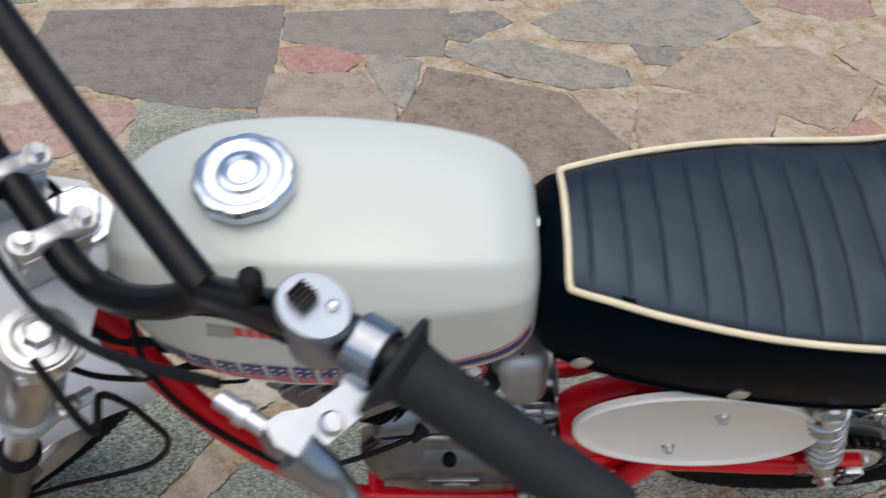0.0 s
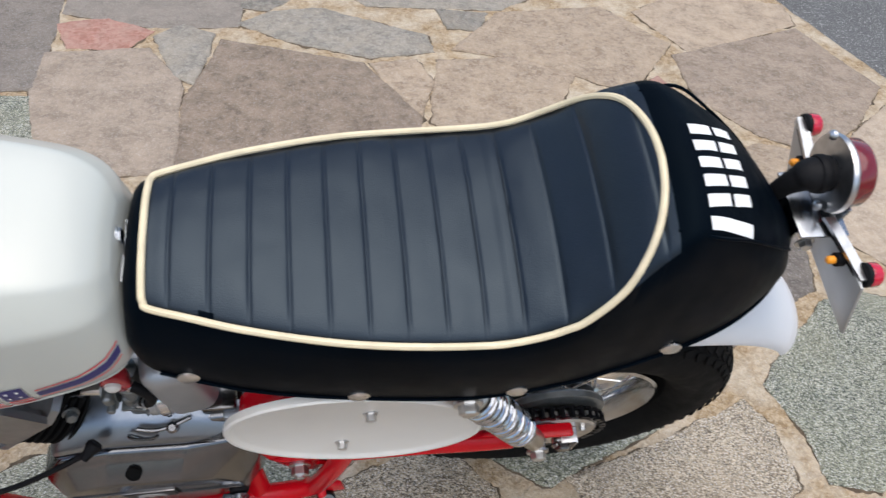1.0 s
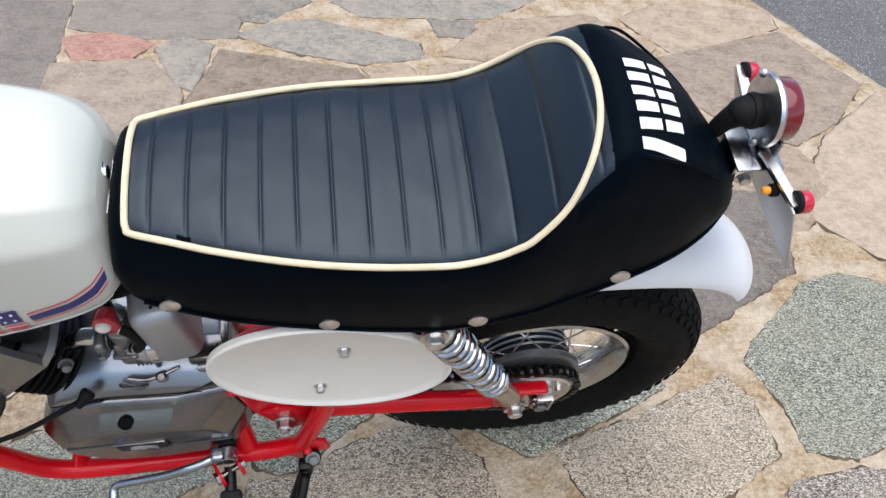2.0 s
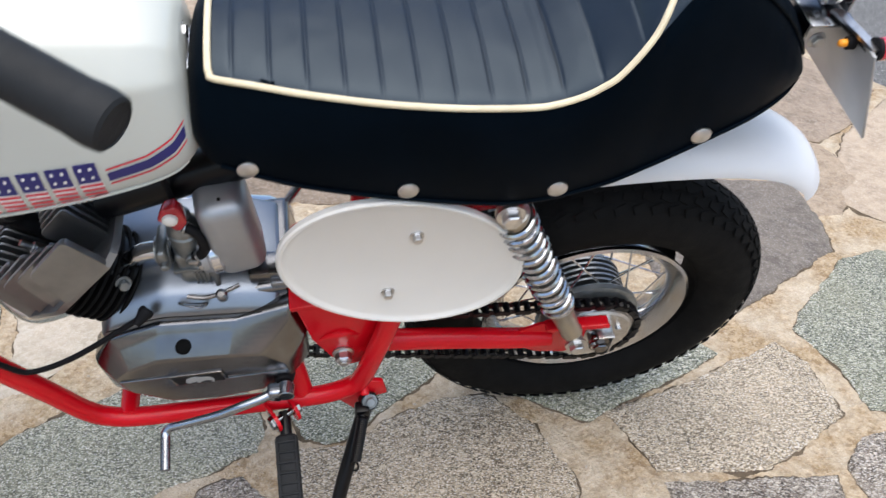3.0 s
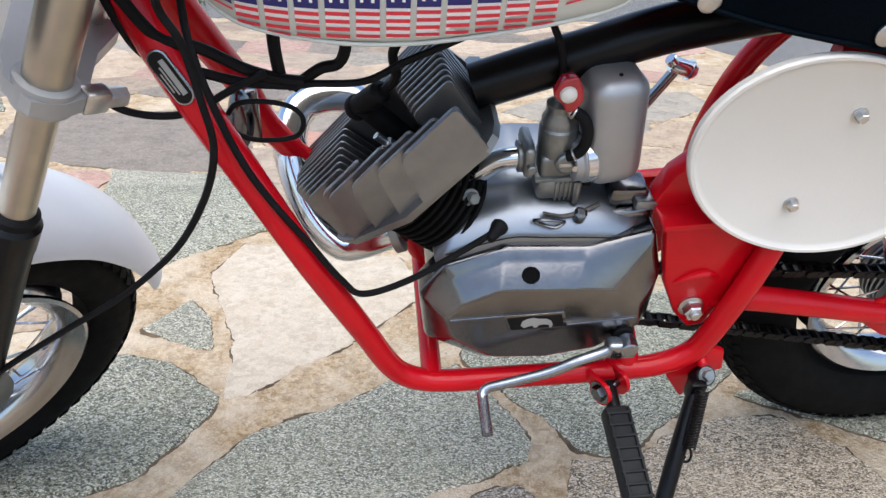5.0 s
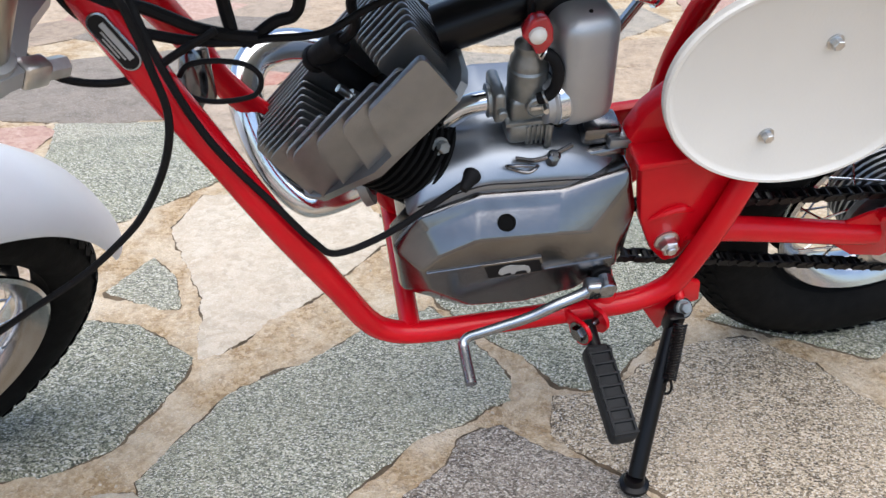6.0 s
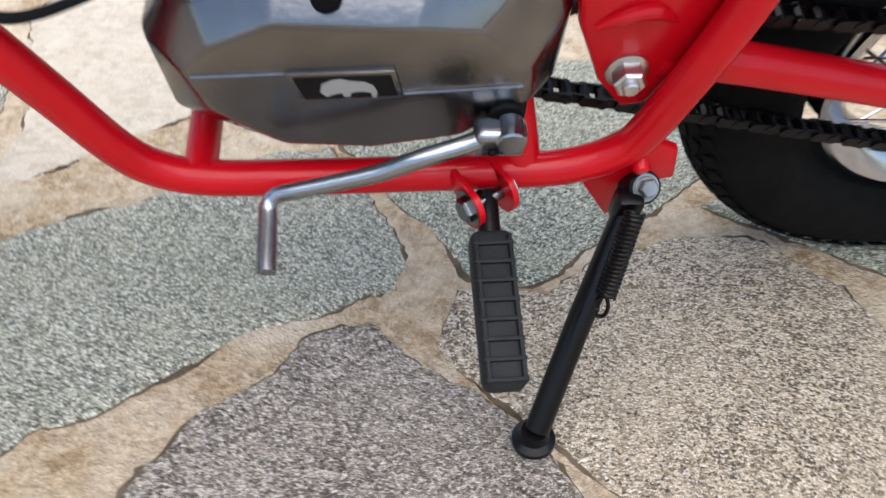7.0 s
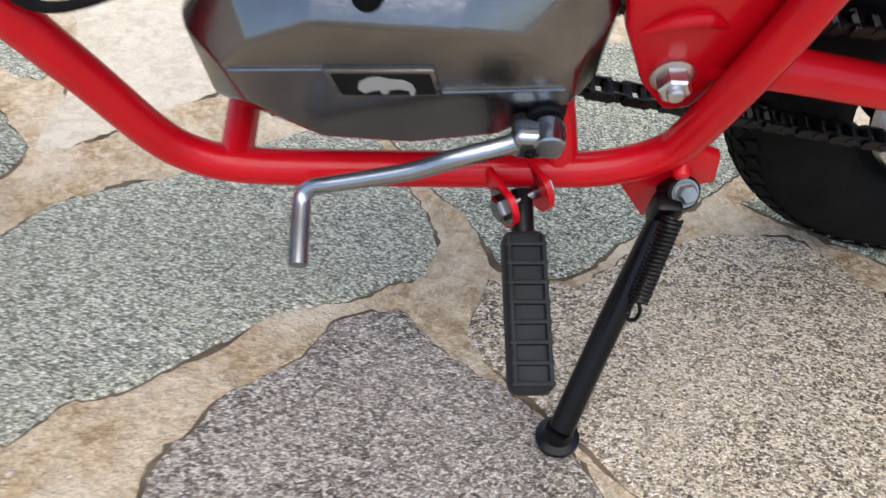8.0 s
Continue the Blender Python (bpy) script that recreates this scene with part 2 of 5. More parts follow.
# ---- mesh helpers ----
def finish(bm, name, mat, angle=35):
    bmesh.ops.remove_doubles(bm, verts=bm.verts, dist=1e-6)
    bmesh.ops.recalc_face_normals(bm, faces=bm.faces)
    me = bpy.data.meshes.new(name)
    for f in bm.faces:
        f.smooth = True
    bm.to_mesh(me)
    bm.free()
    me.set_sharp_from_angle(angle=radians(angle))
    if mat:
        me.materials.append(mat)
    return me


def part(name, bm, mat, parent, label="", m=None, angle=35):
    ob = new(name, bm if isinstance(bm, bpy.types.Mesh) else finish(bm, name, mat, angle))
    ob.parent = parent
    if m is not None:
        ob.matrix_basis = m
    if label:
        ob["label"] = label
    return ob


def spline(pts, n=6, closed=False):
    """Catmull-Rom points through pts."""
    P = [Vector(p) for p in pts]
    k = len(P)
    out = []
    for i in range(k if closed else k - 1):
        if closed:
            a, b, c, d = P[i - 1], P[i], P[(i + 1) % k], P[(i + 2) % k]
        else:
            a, b, c, d = P[max(i - 1, 0)], P[i], P[i + 1], P[min(i + 2, k - 1)]
        for j in range(n):
            t = j / n
            out.append(0.5 * ((2 * b) + (c - a) * t + (2 * a - 5 * b + 4 * c - d) * t * t + (3 * b - a - 3 * c + d) * t ** 3))
    if not closed:
        out.append(P[-1])
    return out


def rings(bm, loops, cap=True, closed_loop=True, closed=False):
    """Skins a row of rings of points."""
    vs = [[bm.verts.new(p) for p in ring] for ring in loops]
    n = len(vs[0])
    for a, b in zip(vs, vs[1:] + (vs[:1] if closed else [])):
        for i in range(n if closed_loop else n - 1):
            j = (i + 1) % n
            bm.faces.new((a[i], a[j], b[j], b[i]))
    if cap and not closed and closed_loop:
        bm.faces.new(vs[0][::-1])
        bm.faces.new(vs[-1])
    return bm


def tube(pts, r, seg=10, smooth=6, closed=False, bm=None, flat=1.0):
    """A round bar along pts; r may be a list, one radius a point."""
    bm = bm or bmesh.new()
    path = spline(pts, smooth, closed) if smooth else [Vector(p) for p in pts]
    n = len(path)
    loops, side = [], None
    for i, p in enumerate(path):
        q0, q1 = (path[i - 1], path[(i + 1) % n]) if closed else (path[max(i - 1, 0)], path[min(i + 1, n - 1)])
        d = (q1 - q0).normalized()
        if side is None:
            side = d.orthogonal().normalized()
        side = (side - d * side.dot(d)).normalized()
        up = d.cross(side)
        if isinstance(r, (list, tuple)):
            f = i / max(n - 1, 1) * (len(r) - 1)
            k = min(int(f), len(r) - 2)
            rad = r[k] + (r[k + 1] - r[k]) * (f - k)
        else:
            rad = r
        loops.append([p + rad * (math.cos(a) * side + flat * math.sin(a) * up) for a in (2 * math.pi * j / seg for j in range(seg))])
    return rings(bm, loops, closed=closed)


def lathe(profile, m=Matrix(), seg=24, bm=None, cap=True, close=False):
    """Turns (radius, height) points round the local z of m."""
    bm = bm or bmesh.new()
    loops = [[m @ Vector((r * math.cos(a), r * math.sin(a), h)) for a in (2 * math.pi * j / seg for j in range(seg))] for r, h in profile]
    return rings(bm, loops, cap=cap and not close, closed=close)


def aim(a, b):
    """A pose at a whose z points to b."""
    a, b = Vector(a), Vector(b)
    return Matrix.Translation(a) @ (b - a).to_track_quat("Z", "Y").to_matrix().to_4x4()


def rod(a, b, r, seg=10, bm=None, chamfer=0.0):
    n = (Vector(b) - Vector(a)).length
    c = chamfer
    prof = [(r - c, 0), (r, c), (r, n - c), (r - c, n)] if c else [(r, 0), (r, n)]
    return lathe(prof, aim(a, b), seg, bm)


def bevelled(bm, off, seg=2, angle=25):
    es = [e for e in bm.edges if len(e.link_faces) == 2 and e.calc_face_angle(0) > radians(angle)]
    bmesh.ops.bevel(bm, geom=es, offset=off, segments=seg, profile=0.5, affect="EDGES", clamp_overlap=True)
    return bm


def prism(poly, y0, y1, bevel=0.0, m=Matrix()):
    """An outline in x and z, from y0 to y1."""
    bm = bmesh.new()
    rings(bm, [[m @ Vector((x, y, z)) for x, z in poly] for y in (y0, y1)])
    bmesh.ops.recalc_face_normals(bm, faces=bm.faces)
    return bevelled(bm, bevel) if bevel else bm


def box(c, s, bevel=0.0, m=Matrix(), seg=2):
    bm = bmesh.new()
    bmesh.ops.create_cube(bm, size=1, matrix=m @ Matrix.Translation(c) @ Matrix.Diagonal((*s, 1)))
    return bevelled(bm, bevel, seg) if bevel else bm


def merge(*bms):
    a = bms[0]
    for b in bms[1:]:
        me = bpy.data.meshes.new("tmp")
        b.to_mesh(me)
        b.free()
        a.from_mesh(me)
        bpy.data.meshes.remove(me)
    return a


def hexagon(r, h, m=Matrix(), washer=0.0):
    bm = bmesh.new()
    if washer:
        lathe([(r * 1.45, 0), (r * 1.45, washer), (r * 0.9, washer)], m, 20, bm)
    lathe([(r, washer), (r, h - r * 0.15), (r * 0.85, h)], m, 6, bm)
    return bm


def lerp_table(rows, x):
    """Values at x between the rows of a table whose first column is x (smooth)."""
    rows = list(rows)
    if x <= rows[0][0]:
        return rows[0][1:]
    for i in range(len(rows) - 1):
        if x <= rows[i + 1][0]:
            a, b = rows[i], rows[i + 1]
            z, d = rows[max(i - 1, 0)], rows[min(i + 2, len(rows) - 1)]
            h = b[0] - a[0]
            t = (x - a[0]) / h
            out = []
            for k in range(1, len(a)):
                m0 = (b[k] - z[k]) / max(b[0] - z[0], 1e-9) * h
                m1 = (d[k] - a[k]) / max(d[0] - a[0], 1e-9) * h
                out.append((2 * t**3 - 3 * t**2 + 1) * a[k] + (t**3 - 2 * t**2 + t) * m0 + (3 * t**2 - 2 * t**3) * b[k] + (t**3 - t**2) * m1)
            return out
    return rows[-1][1:]


def fillet(poly, radii, n=4, closed=False):
    """Rounds the corners of a 2D outline."""
    P = [Vector(p) for p in poly]
    out = []
    for i, p in enumerate(P):
        r = radii[i]
        if r <= 0 or (not closed and i in (0, len(P) - 1)):
            out.append(p)
            continue
        a, b = P[i - 1] - p, P[(i + 1) % len(P)] - p
        ra = min(r, a.length * 0.48, b.length * 0.48)
        s, e = p + a.normalized() * ra, p + b.normalized() * ra
        for j in range(n + 1):
            t = j / n
            out.append((1 - t) ** 2 * s + 2 * t * (1 - t) * p + t * t * e)
    return out


# ---- ground ----
def flat(name, pts, z, mat):
    bm = bmesh.new()
    bm.faces.new([bm.verts.new((x, y, z)) for x, y in pts])
    return new(name, finish(bm, name, mat))


tagged(flat("ground", [(-400, -400), (400, -400), (400, 400), (-400, 400)], -0.03, ASPHALT), "dark grey asphalt of the drive beside the paving", "ground", kind="structure")
def drive_edge(y):
    return 1.44 + (1.8 - y) * 0.31


# mortar bed: a fine uneven sheet round the bike, a plain rim outside it
xs = np.concatenate([np.linspace(-6, -1.3, 6)[:-1], np.arange(-1.3, 1.0001, 0.011)])
ys = np.concatenate([np.linspace(-3, -0.35, 5)[:-1], np.arange(-0.35, 2.0001, 0.012), np.linspace(2.0, 3.4, 5)[1:]])
verts, faces = [], []
cols = len(xs) + 45
for y in ys:
    row = list(xs) + [1.0 + (drive_edge(y) - 1.0) * (k + 1) / 44 for k in range(44)] + [drive_edge(y) + 0.004]
    for k, x in enumerate(row):
        p = Vector((x, y, 0))
        z = -0.0036 + 0.0030 * noise.noise(p * 16) + 0.0016 * noise.noise(p * 55)
        verts.append((x, y, z if k < cols - 1 else -0.035))
for r in range(len(ys) - 1):
    for k in range(cols - 1):
        a = r * cols + k
        faces.append((a, a + 1, a + 1 + cols, a + cols))
patio = bpy.data.meshes.new("pavement")
patio.from_pydata(verts, [], faces)
patio.materials.append(MORTAR)
for f in patio.polygons:
    f.use_smooth = True
patio_ob = tagged(new("pavement", patio), "crazy paving of split stones set in sandy mortar", "pavement", kind="structure")

# ---- the minibike ----
bike = tagged(new("minibike"), "red and cream vintage minibike leaning on its side stand", "minibike")
bike.matrix_world = Matrix.Translation((0, 0.142, 0)) @ pose(0, 0, 0, 18, 0, 3)


def both(f):
    """The same for the left (-1) and the right (1) side."""
    for sgn in (-1, 1):
        f(sgn)


# frame: twin cradle, head tube, main tube, rear uprights
TUBE_R = 0.0116
frame_ob = part("frame", rod((-0.384, 0, 0.565), (-0.337, 0, 0.685), 0.023, 20, chamfer=0.003), RED, bike, "red enamelled tubular steel frame")


def cradle(s):
    dx, w = (0.0, 1.0) if s < 0 else (0.039, 0.8)
    pts = [(-0.352, s * 0.020, 0.602), (-0.328, s * 0.038, 0.556), (-0.3026, s * 0.055, 0.509), (-0.262, s * 0.078, 0.443), (-0.2223, s * 0.09, 0.367), (-0.182, s * 0.09, 0.285), (-0.159, s * 0.09, 0.238), (-0.14, s * 0.09, 0.218), (-0.11, s * 0.09, 0.209), (-0.05, s * 0.09, 0.210),
           (0.07, s * 0.09, 0.216), (0.112, s * 0.09, 0.221), (0.14, s * 0.09, 0.236), (0.153, s * 0.09, 0.258), (0.172, s * 0.089, 0.328), (0.19, s * 0.08, 0.39), (0.22, s * 0.066, 0.48), (0.25, s * 0.062, 0.56)]
    pts = [(x + dx * (1 if x < 0 and z < 0.3 else 0.2), y * w, z) for x, y, z in pts]
    if s > 0:
        pts[1:5] = [(-0.330, 0.028, 0.562), (-0.308, 0.036, 0.515), (-0.2845, 0.044, 0.4675), (-0.262, 0.052, 0.412), (-0.206, 0.064, 0.338)]
        pts[-4:] = [(0.164, 0.070, 0.34), (0.165, 0.064, 0.41), (0.182, 0.058, 0.482), (0.215, 0.055, 0.532)]
    part("cradle_tube", tube(pts, [0.0165, 0.016, 0.0145, 0.013, 0.0122] + [TUBE_R] * (len(pts) - 5), 16, 6), RED, frame_ob)


both(cradle)
part("main_tube", tube([(-0.085, 0.0, 0.490), (-0.04, 0, 0.506), (0.005, 0, 0.521), (0.08, 0, 0.546), (0.2, 0, 0.57)], 0.0205, 20), BLACK, frame_ob, "black main tube under the tank")
part("upper_tube", tube([(-0.345, 0, 0.655), (-0.2, 0, 0.625), (0.02, 0, 0.61), (0.12, 0, 0.585)], 0.016, 14), RED, frame_ob)
both(lambda s: part("seat_rail", tube([(0.178, s * 0.070, 0.561), (0.24, s * 0.078, 0.556), (0.3, s * 0.08, 0.555), (0.36, s * 0.078, 0.575)], 0.010, 12), RED, frame_ob))
part("rear_mount_tube", tube([(0.082, -0.088, 0.212), (0.079, -0.076, 0.238), (0.072, -0.06, 0.27), (0.066, -0.045, 0.31)], [0.0145, 0.0118, 0.011, 0.011], 14), RED, frame_ob)
part("cross_tube", rod((-0.1165, -0.09, 0.213), (-0.1165, 0.09, 0.213), 0.0105, 14), RED, frame_ob)
kick = part("kick_lever", tube([(0.070, 0.100, 0.335), (0.085, 0.100, 0.362), (0.134, 0.100, 0.449)], 0.0056, 14, 3), SATIN, bike, "chromed kick-start lever on the far side")
part("knuckle", merge(rod((0.127, 0.100, 0.455), (0.147, 0.100, 0.448), 0.0085, 16, chamfer=0.0015), hexagon(0.0072, 0.008, aim((0.147, 0.100, 0.448), (0.16, 0.1, 0.4435)), 0.002), rod((0.124, 0.098, 0.462), (0.134, 0.099, 0.452), 0.0062, 12, chamfer=0.001)), CHROME, kick)


both(lambda s: part("shock_mount", prism([(0.205, 0.538), (0.235, 0.525), (0.282, 0.532), (0.300, 0.545), (0.305, 0.572), (0.26, 0.58), (0.205, 0.57)], s * 0.066, s * 0.078, 0.003), RED, frame_ob, "red upper shock mount plate"))


def side_gusset(s):
    top_z = 0.403 if s < 0 else 0.345
    g = part("gusset", prism([(0.083, top_z - 0.005), (0.142, top_z), (0.178, min(0.37, top_z)), (0.17, 0.318), (0.152, 0.265), (0.136, 0.262), (0.118, 0.283), (0.098, 0.325)], s * 0.062, s * 0.078, 0.004), RED, frame_ob, "pressed red side plate")
    if s < 0:
        part("fold", prism([(0.080, 0.392), (0.145, 0.398), (0.165, 0.388), (0.166, 0.394), (0.145, 0.405), (0.079, 0.400)], -0.083, -0.035, 0.0025), RED, g)
        part("pressing", tube([(0.150, -0.076, 0.330), (0.135, -0.079, 0.338), (0.120, -0.080, 0.335), (0.107, -0.078, 0.325)], [0.002, 0.005, 0.004, 0.002], 10), RED, g)
    part("arm_bolt", merge(lathe([(0.0125, 0), (0.0125, 0.002), (0.0105, 0.003)], pose(0.1317, s * 0.078, 0.2943, 90 if s < 0 else -90), 20), hexagon(0.0096, 0.011, pose(0.1317, s * 0.080, 0.2943, 90 if s < 0 else -90)), lathe([(0.005, 0.0), (0.005, 0.0135), (0.004, 0.0145)], pose(0.1317, s * 0.080, 0.2943, 90 if s < 0 else -90), 14)), ZINC, g, "zinc-plated hexagon bolt")


both(side_gusset)
part("upper_gusset", prism([(0.076, 0.404), (0.088, 0.432), (0.108, 0.452), (0.14, 0.478), (0.17, 0.478), (0.16, 0.39), (0.09, 0.392)], -0.056, -0.03, 0.006), RED, frame_ob, "folded red upper engine bracket")
d = Vector((0.0233, -0.012, -0.0354)).normalized()
nrm = (Vector((0, -1, 0.25)) - d * Vector((0, -1, 0.25)).dot(d)).normalized()
BADGE = Matrix.Translation(Vector((-0.3155, -0.0465, 0.532)) + nrm * 0.0160) @ Matrix((d, -nrm, d.cross(-nrm))).transposed().to_4x4()


def stadium(length, width):
    r = width / 2
    return [((length / 2 - r) * (1 if math.cos(a) > 0 else -1) + r * math.cos(a), r * math.sin(a)) for a in (2 * math.pi * (k + 0.5) / 24 for k in range(24))]


badge = part("maker_plate", prism(stadium(0.045, 0.0155), -0.001, 0.004, 0.0005, BADGE), SATIN, frame_ob, "small oval maker's plate with a bright rim")
part("maker_plate_face", prism(stadium(0.042, 0.0128), -0.0016, 0.0, 0, BADGE), BLACK, badge)
for z, x0, x1, h in ((0.002, -0.014, 0.015, 0.0040), (-0.0018, -0.010, 0.013, 0.0012), (-0.0042, -0.006, 0.010, 0.0010)):
    part("maker_plate_bar", box(((x0 + x1) / 2, -0.0017, z), (x1 - x0, 0.0008, h), 0, BADGE), GREY, badge)

# engine
def loops_xz(loops):
    bm = bmesh.new()
    rings(bm, [[Vector((x, y, z)) for x, z in poly] for y, poly in loops])
    bmesh.ops.recalc_face_normals(bm, faces=bm.faces)
    return bm


CASE = [(-0.122, 0.30), (-0.108, 0.258), (-0.066, 0.226), (0.0, 0.224), (0.045, 0.236), (0.088, 0.268), (0.092, 0.33), (0.082, 0.395), (0.01, 0.385), (-0.07, 0.385), (-0.11, 0.358)]
engine = part("engine", bevelled(loops_xz([(0.075, CASE), (-0.05, CASE)]), 0.008, 3), CAST, bike, "polished cast aluminium two-stroke engine")
K0 = [(-0.131, 0.314), (-0.1245, 0.256), (-0.067, 0.2215), (-0.01, 0.224), (0.042, 0.236), (0.094, 0.280), (0.095, 0.335), (0.080, 0.384), (0.022, 0.366), (-0.055, 0.368), (-0.108, 0.348)]
K1 = [(-0.128, 0.312), (-0.122, 0.260), (-0.066, 0.2265), (-0.01, 0.229), (0.040, 0.2415), (0.0905, 0.285), (0.091, 0.332), (0.077, 0.371), (0.016, 0.3565), (-0.056, 0.358), (-0.101, 0.338)]
K2 = [(-0.108, 0.306), (-0.098, 0.278), (-0.060, 0.250), (-0.01, 0.247), (0.040, 0.258), (0.076, 0.288), (0.0705, 0.314), (0.044, 0.336), (0.010, 0.3385), (-0.060, 0.340), (-0.092, 0.324)]
cover = part("engine_cover", bevelled(loops_xz([(-0.04, K0), (-0.068, K0), (-0.076, K1), (-0.096, K2)]), 0.003, 3, 8), CAST, engine, "faceted polished engine cover", angle=25)
part("cover_rib", tube([(-0.104, -0.0968, 0.3045), (-0.056, -0.0968, 0.3080)], 0.0011, 6, 0), CAST, cover)
part("cover_rib", tube([(0.006, -0.0968, 0.2940), (0.070, -0.0968, 0.3005)], 0.0011, 6, 0), CAST, cover)
part("cover_rib", tube([(-0.09, -0.094, 0.30), (-0.088, -0.09, 0.26)], 0.0012, 6, 0), CAST, cover)
part("cover_seam", tube([(-0.108, -0.0665, 0.3585), (-0.055, -0.0675, 0.3775), (-0.02, -0.0675, 0.3775), (0.022, -0.0675, 0.3762), (0.06, -0.0665, 0.373)], 0.0007, 6, 5), BLACK, engine)
# only a shallow dish; the hole's dark depth is put into its colour
part("inspection_hole", lathe([(0.0078, -0.004), (0.0078, 0.0012), (0.0062, 0.0014), (0.0058, 0.0004), (0.0005, 0.0003)], Matrix.Translation((-0.0326, -0.0872, 0.3502)) @ pose(0, 0, 0, 50), 24), HOLE, cover, "filler hole with its shade painted in black")
emblem = part("emblem", prism([(-0.0555, 0.309), (0.001, 0.3125), (0.006, 0.2925), (-0.049, 0.2885)], -0.0985, -0.0955, 0.0006), CAST, cover, "black inset emblem with a white animal shape")
part("emblem_face", prism([(-0.052, 0.3068), (-0.001, 0.3098), (0.003, 0.2948), (-0.0465, 0.2912)], -0.0992, -0.0984), BLACK, emblem)
part("emblem_shape", prism([(-0.0353, 0.2980), (-0.0345, 0.3021), (-0.0307, 0.3046), (-0.0264, 0.3055), (-0.0221, 0.3043), (-0.0162, 0.3040), (-0.0124, 0.3021), (-0.0107, 0.2984), (-0.0111, 0.2955), (-0.0130, 0.2955), (-0.0132, 0.2980), (-0.0175, 0.2988), (-0.0217, 0.2980), (-0.0226, 0.2955), (-0.0251, 0.2955), (-0.0260, 0.2978), (-0.0298, 0.2968), (-0.0324, 0.2953)], -0.0998, -0.0991, m=Matrix.Translation((-0.0238, 0, 0.3005)) @ Matrix.Diagonal((1.22, 1, 1.3, 1)) @ Matrix.Translation((0.0235, 0, -0.3004))), GREY, emblem)
part("drain_screw", lathe([(0.005, 0), (0.005, 0.003), (0.003, 0.003), (0.003, 0.001)], pose(0.038, -0.068, 0.243, 90), 14), BLACK, cover)
top = part("crankcase_top", bevelled(loops_xz([(0.065, [(-0.11, 0.35), (0.078, 0.35), (0.072, 0.396), (0.03, 0.412), (-0.04, 0.413), (-0.098, 0.396)]), (-0.015, [(-0.118, 0.35), (0.080, 0.35), (0.074, 0.394), (0.03, 0.406), (-0.045, 0.407), (-0.104, 0.386)]), (-0.046, [(-0.120, 0.345), (0.080, 0.345), (0.072, 0.386), (0.028, 0.392), (-0.048, 0.393), (-0.106, 0.372)]), (-0.064, [(-0.118, 0.34), (0.076, 0.34), (0.066, 0.372), (0.022, 0.374), (-0.05, 0.375), (-0.106, 0.356)])]), 0.006, 3, 12), CRANKCASE, engine, angle=30)
part("clutch_arm", merge(tube([(-0.022, -0.054, 0.394), (-0.005, -0.056, 0.392), (0.012, -0.053, 0.394), (0.03, -0.047, 0.398)], 0.0022, 8), lathe([(0.006, 0), (0.006, 0.010), (0.0035, 0.012)], pose(0.012, -0.052, 0.386, 20), 16)), CAST, top)
part("clutch_arm_loop", tube([(-0.03, -0.058, 0.389), (-0.024, -0.064, 0.395), (-0.008, -0.064, 0.393), (-0.003, -0.06, 0.388), (-0.012, -0.062, 0.384)], 0.0016, 8, 5, closed=True), CAST, top)
part("cable_boot", lathe([(0.004, -0.014), (0.005, -0.009), (0.006, -0.004), (0.0078, 0.0), (0.0078, 0.004), (0.006, 0.006)], aim((-0.0635, -0.068, 0.390), (-0.050, -0.052, 0.396)), 18), RUBBER, top)
part("clamp_arm", bevelled(box((0.079, -0.043, 0.3985), (0.034, 0.020, 0.011), 0), 0.003, 2), CRANKCASE, top)
part("rear_clamp", box((0.058, -0.03, 0.402), (0.035, 0.03, 0.018), 0.004, pose(0, 0, 0)), CAST, top)

# cylinder and head, inclined forward
AX, SX = Vector((-0.7536, 0, 0.6573)), Vector((0.6573, 0, 0.7536))
HEAD = Matrix.Translation((-0.170, 0, 0.443)) @ Matrix((SX, (0, 1, 0), AX)).transposed().to_4x4()


barrel = part("barrel", lathe([(0.036, -0.16), (0.036, -0.04)], HEAD, 24), BLACK, engine, "black finned cylinder barrel")
for i in range(10):
    part("fin", lathe([(0.04, 0), (0.046 + 0.0005 * i, 0.0006), (0.0465 + 0.0005 * i, 0.0022), (0.046 + 0.0005 * i, 0.0038), (0.04, 0.0044)], HEAD @ Matrix.Translation((-0.012, 0, -0.132 + i * 0.0078)) @ Matrix.Diagonal((1, 1.12, 1, 1)), 32), TYRE, barrel)
HEAD_OUT = [(-0.106, -0.012), (-0.086, -0.033), (-0.014, -0.066), (0.080, -0.0665), (0.092, -0.058), (0.096, -0.045)]
HEAD_OUT += [(0.096, 0.06), (0.085, 0.075), (-0.09, 0.075), (-0.106, 0.06)]
head = part("cylinder_head", bevelled(rings(bmesh.new(), [[HEAD @ Vector((x, y, a)) for x, y in HEAD_OUT] for a in (-0.053, -0.0455)]), 0.002), ALLOY, engine, "grey aluminium cylinder head with tall fins")


def head_fin(y, s0, s1, top, lean=0.021, th=0.0013, name="fin"):
    """One upright fin: its left edge leans, its top corners are rounded."""
    right = min(s1, 0.094)
    outline = fillet([(s0 - lean, -0.047), (s0, top), (s1, top), (right - 0.010 if s1 > 0.085 else s1 + 0.002, -0.047)], [0, 0.009, 0.007 if s1 > 0.085 else 0.004, 0], 4)
    loops = [[HEAD @ Vector((x, y + k * th, a - e)) for x, a in outline] for k, e in ((-1, 0.0006), (-0.6, 0.0), (0.6, 0.0), (1, 0.0006))]
    part(name, rings(bmesh.new(), loops), ALLOY, head)


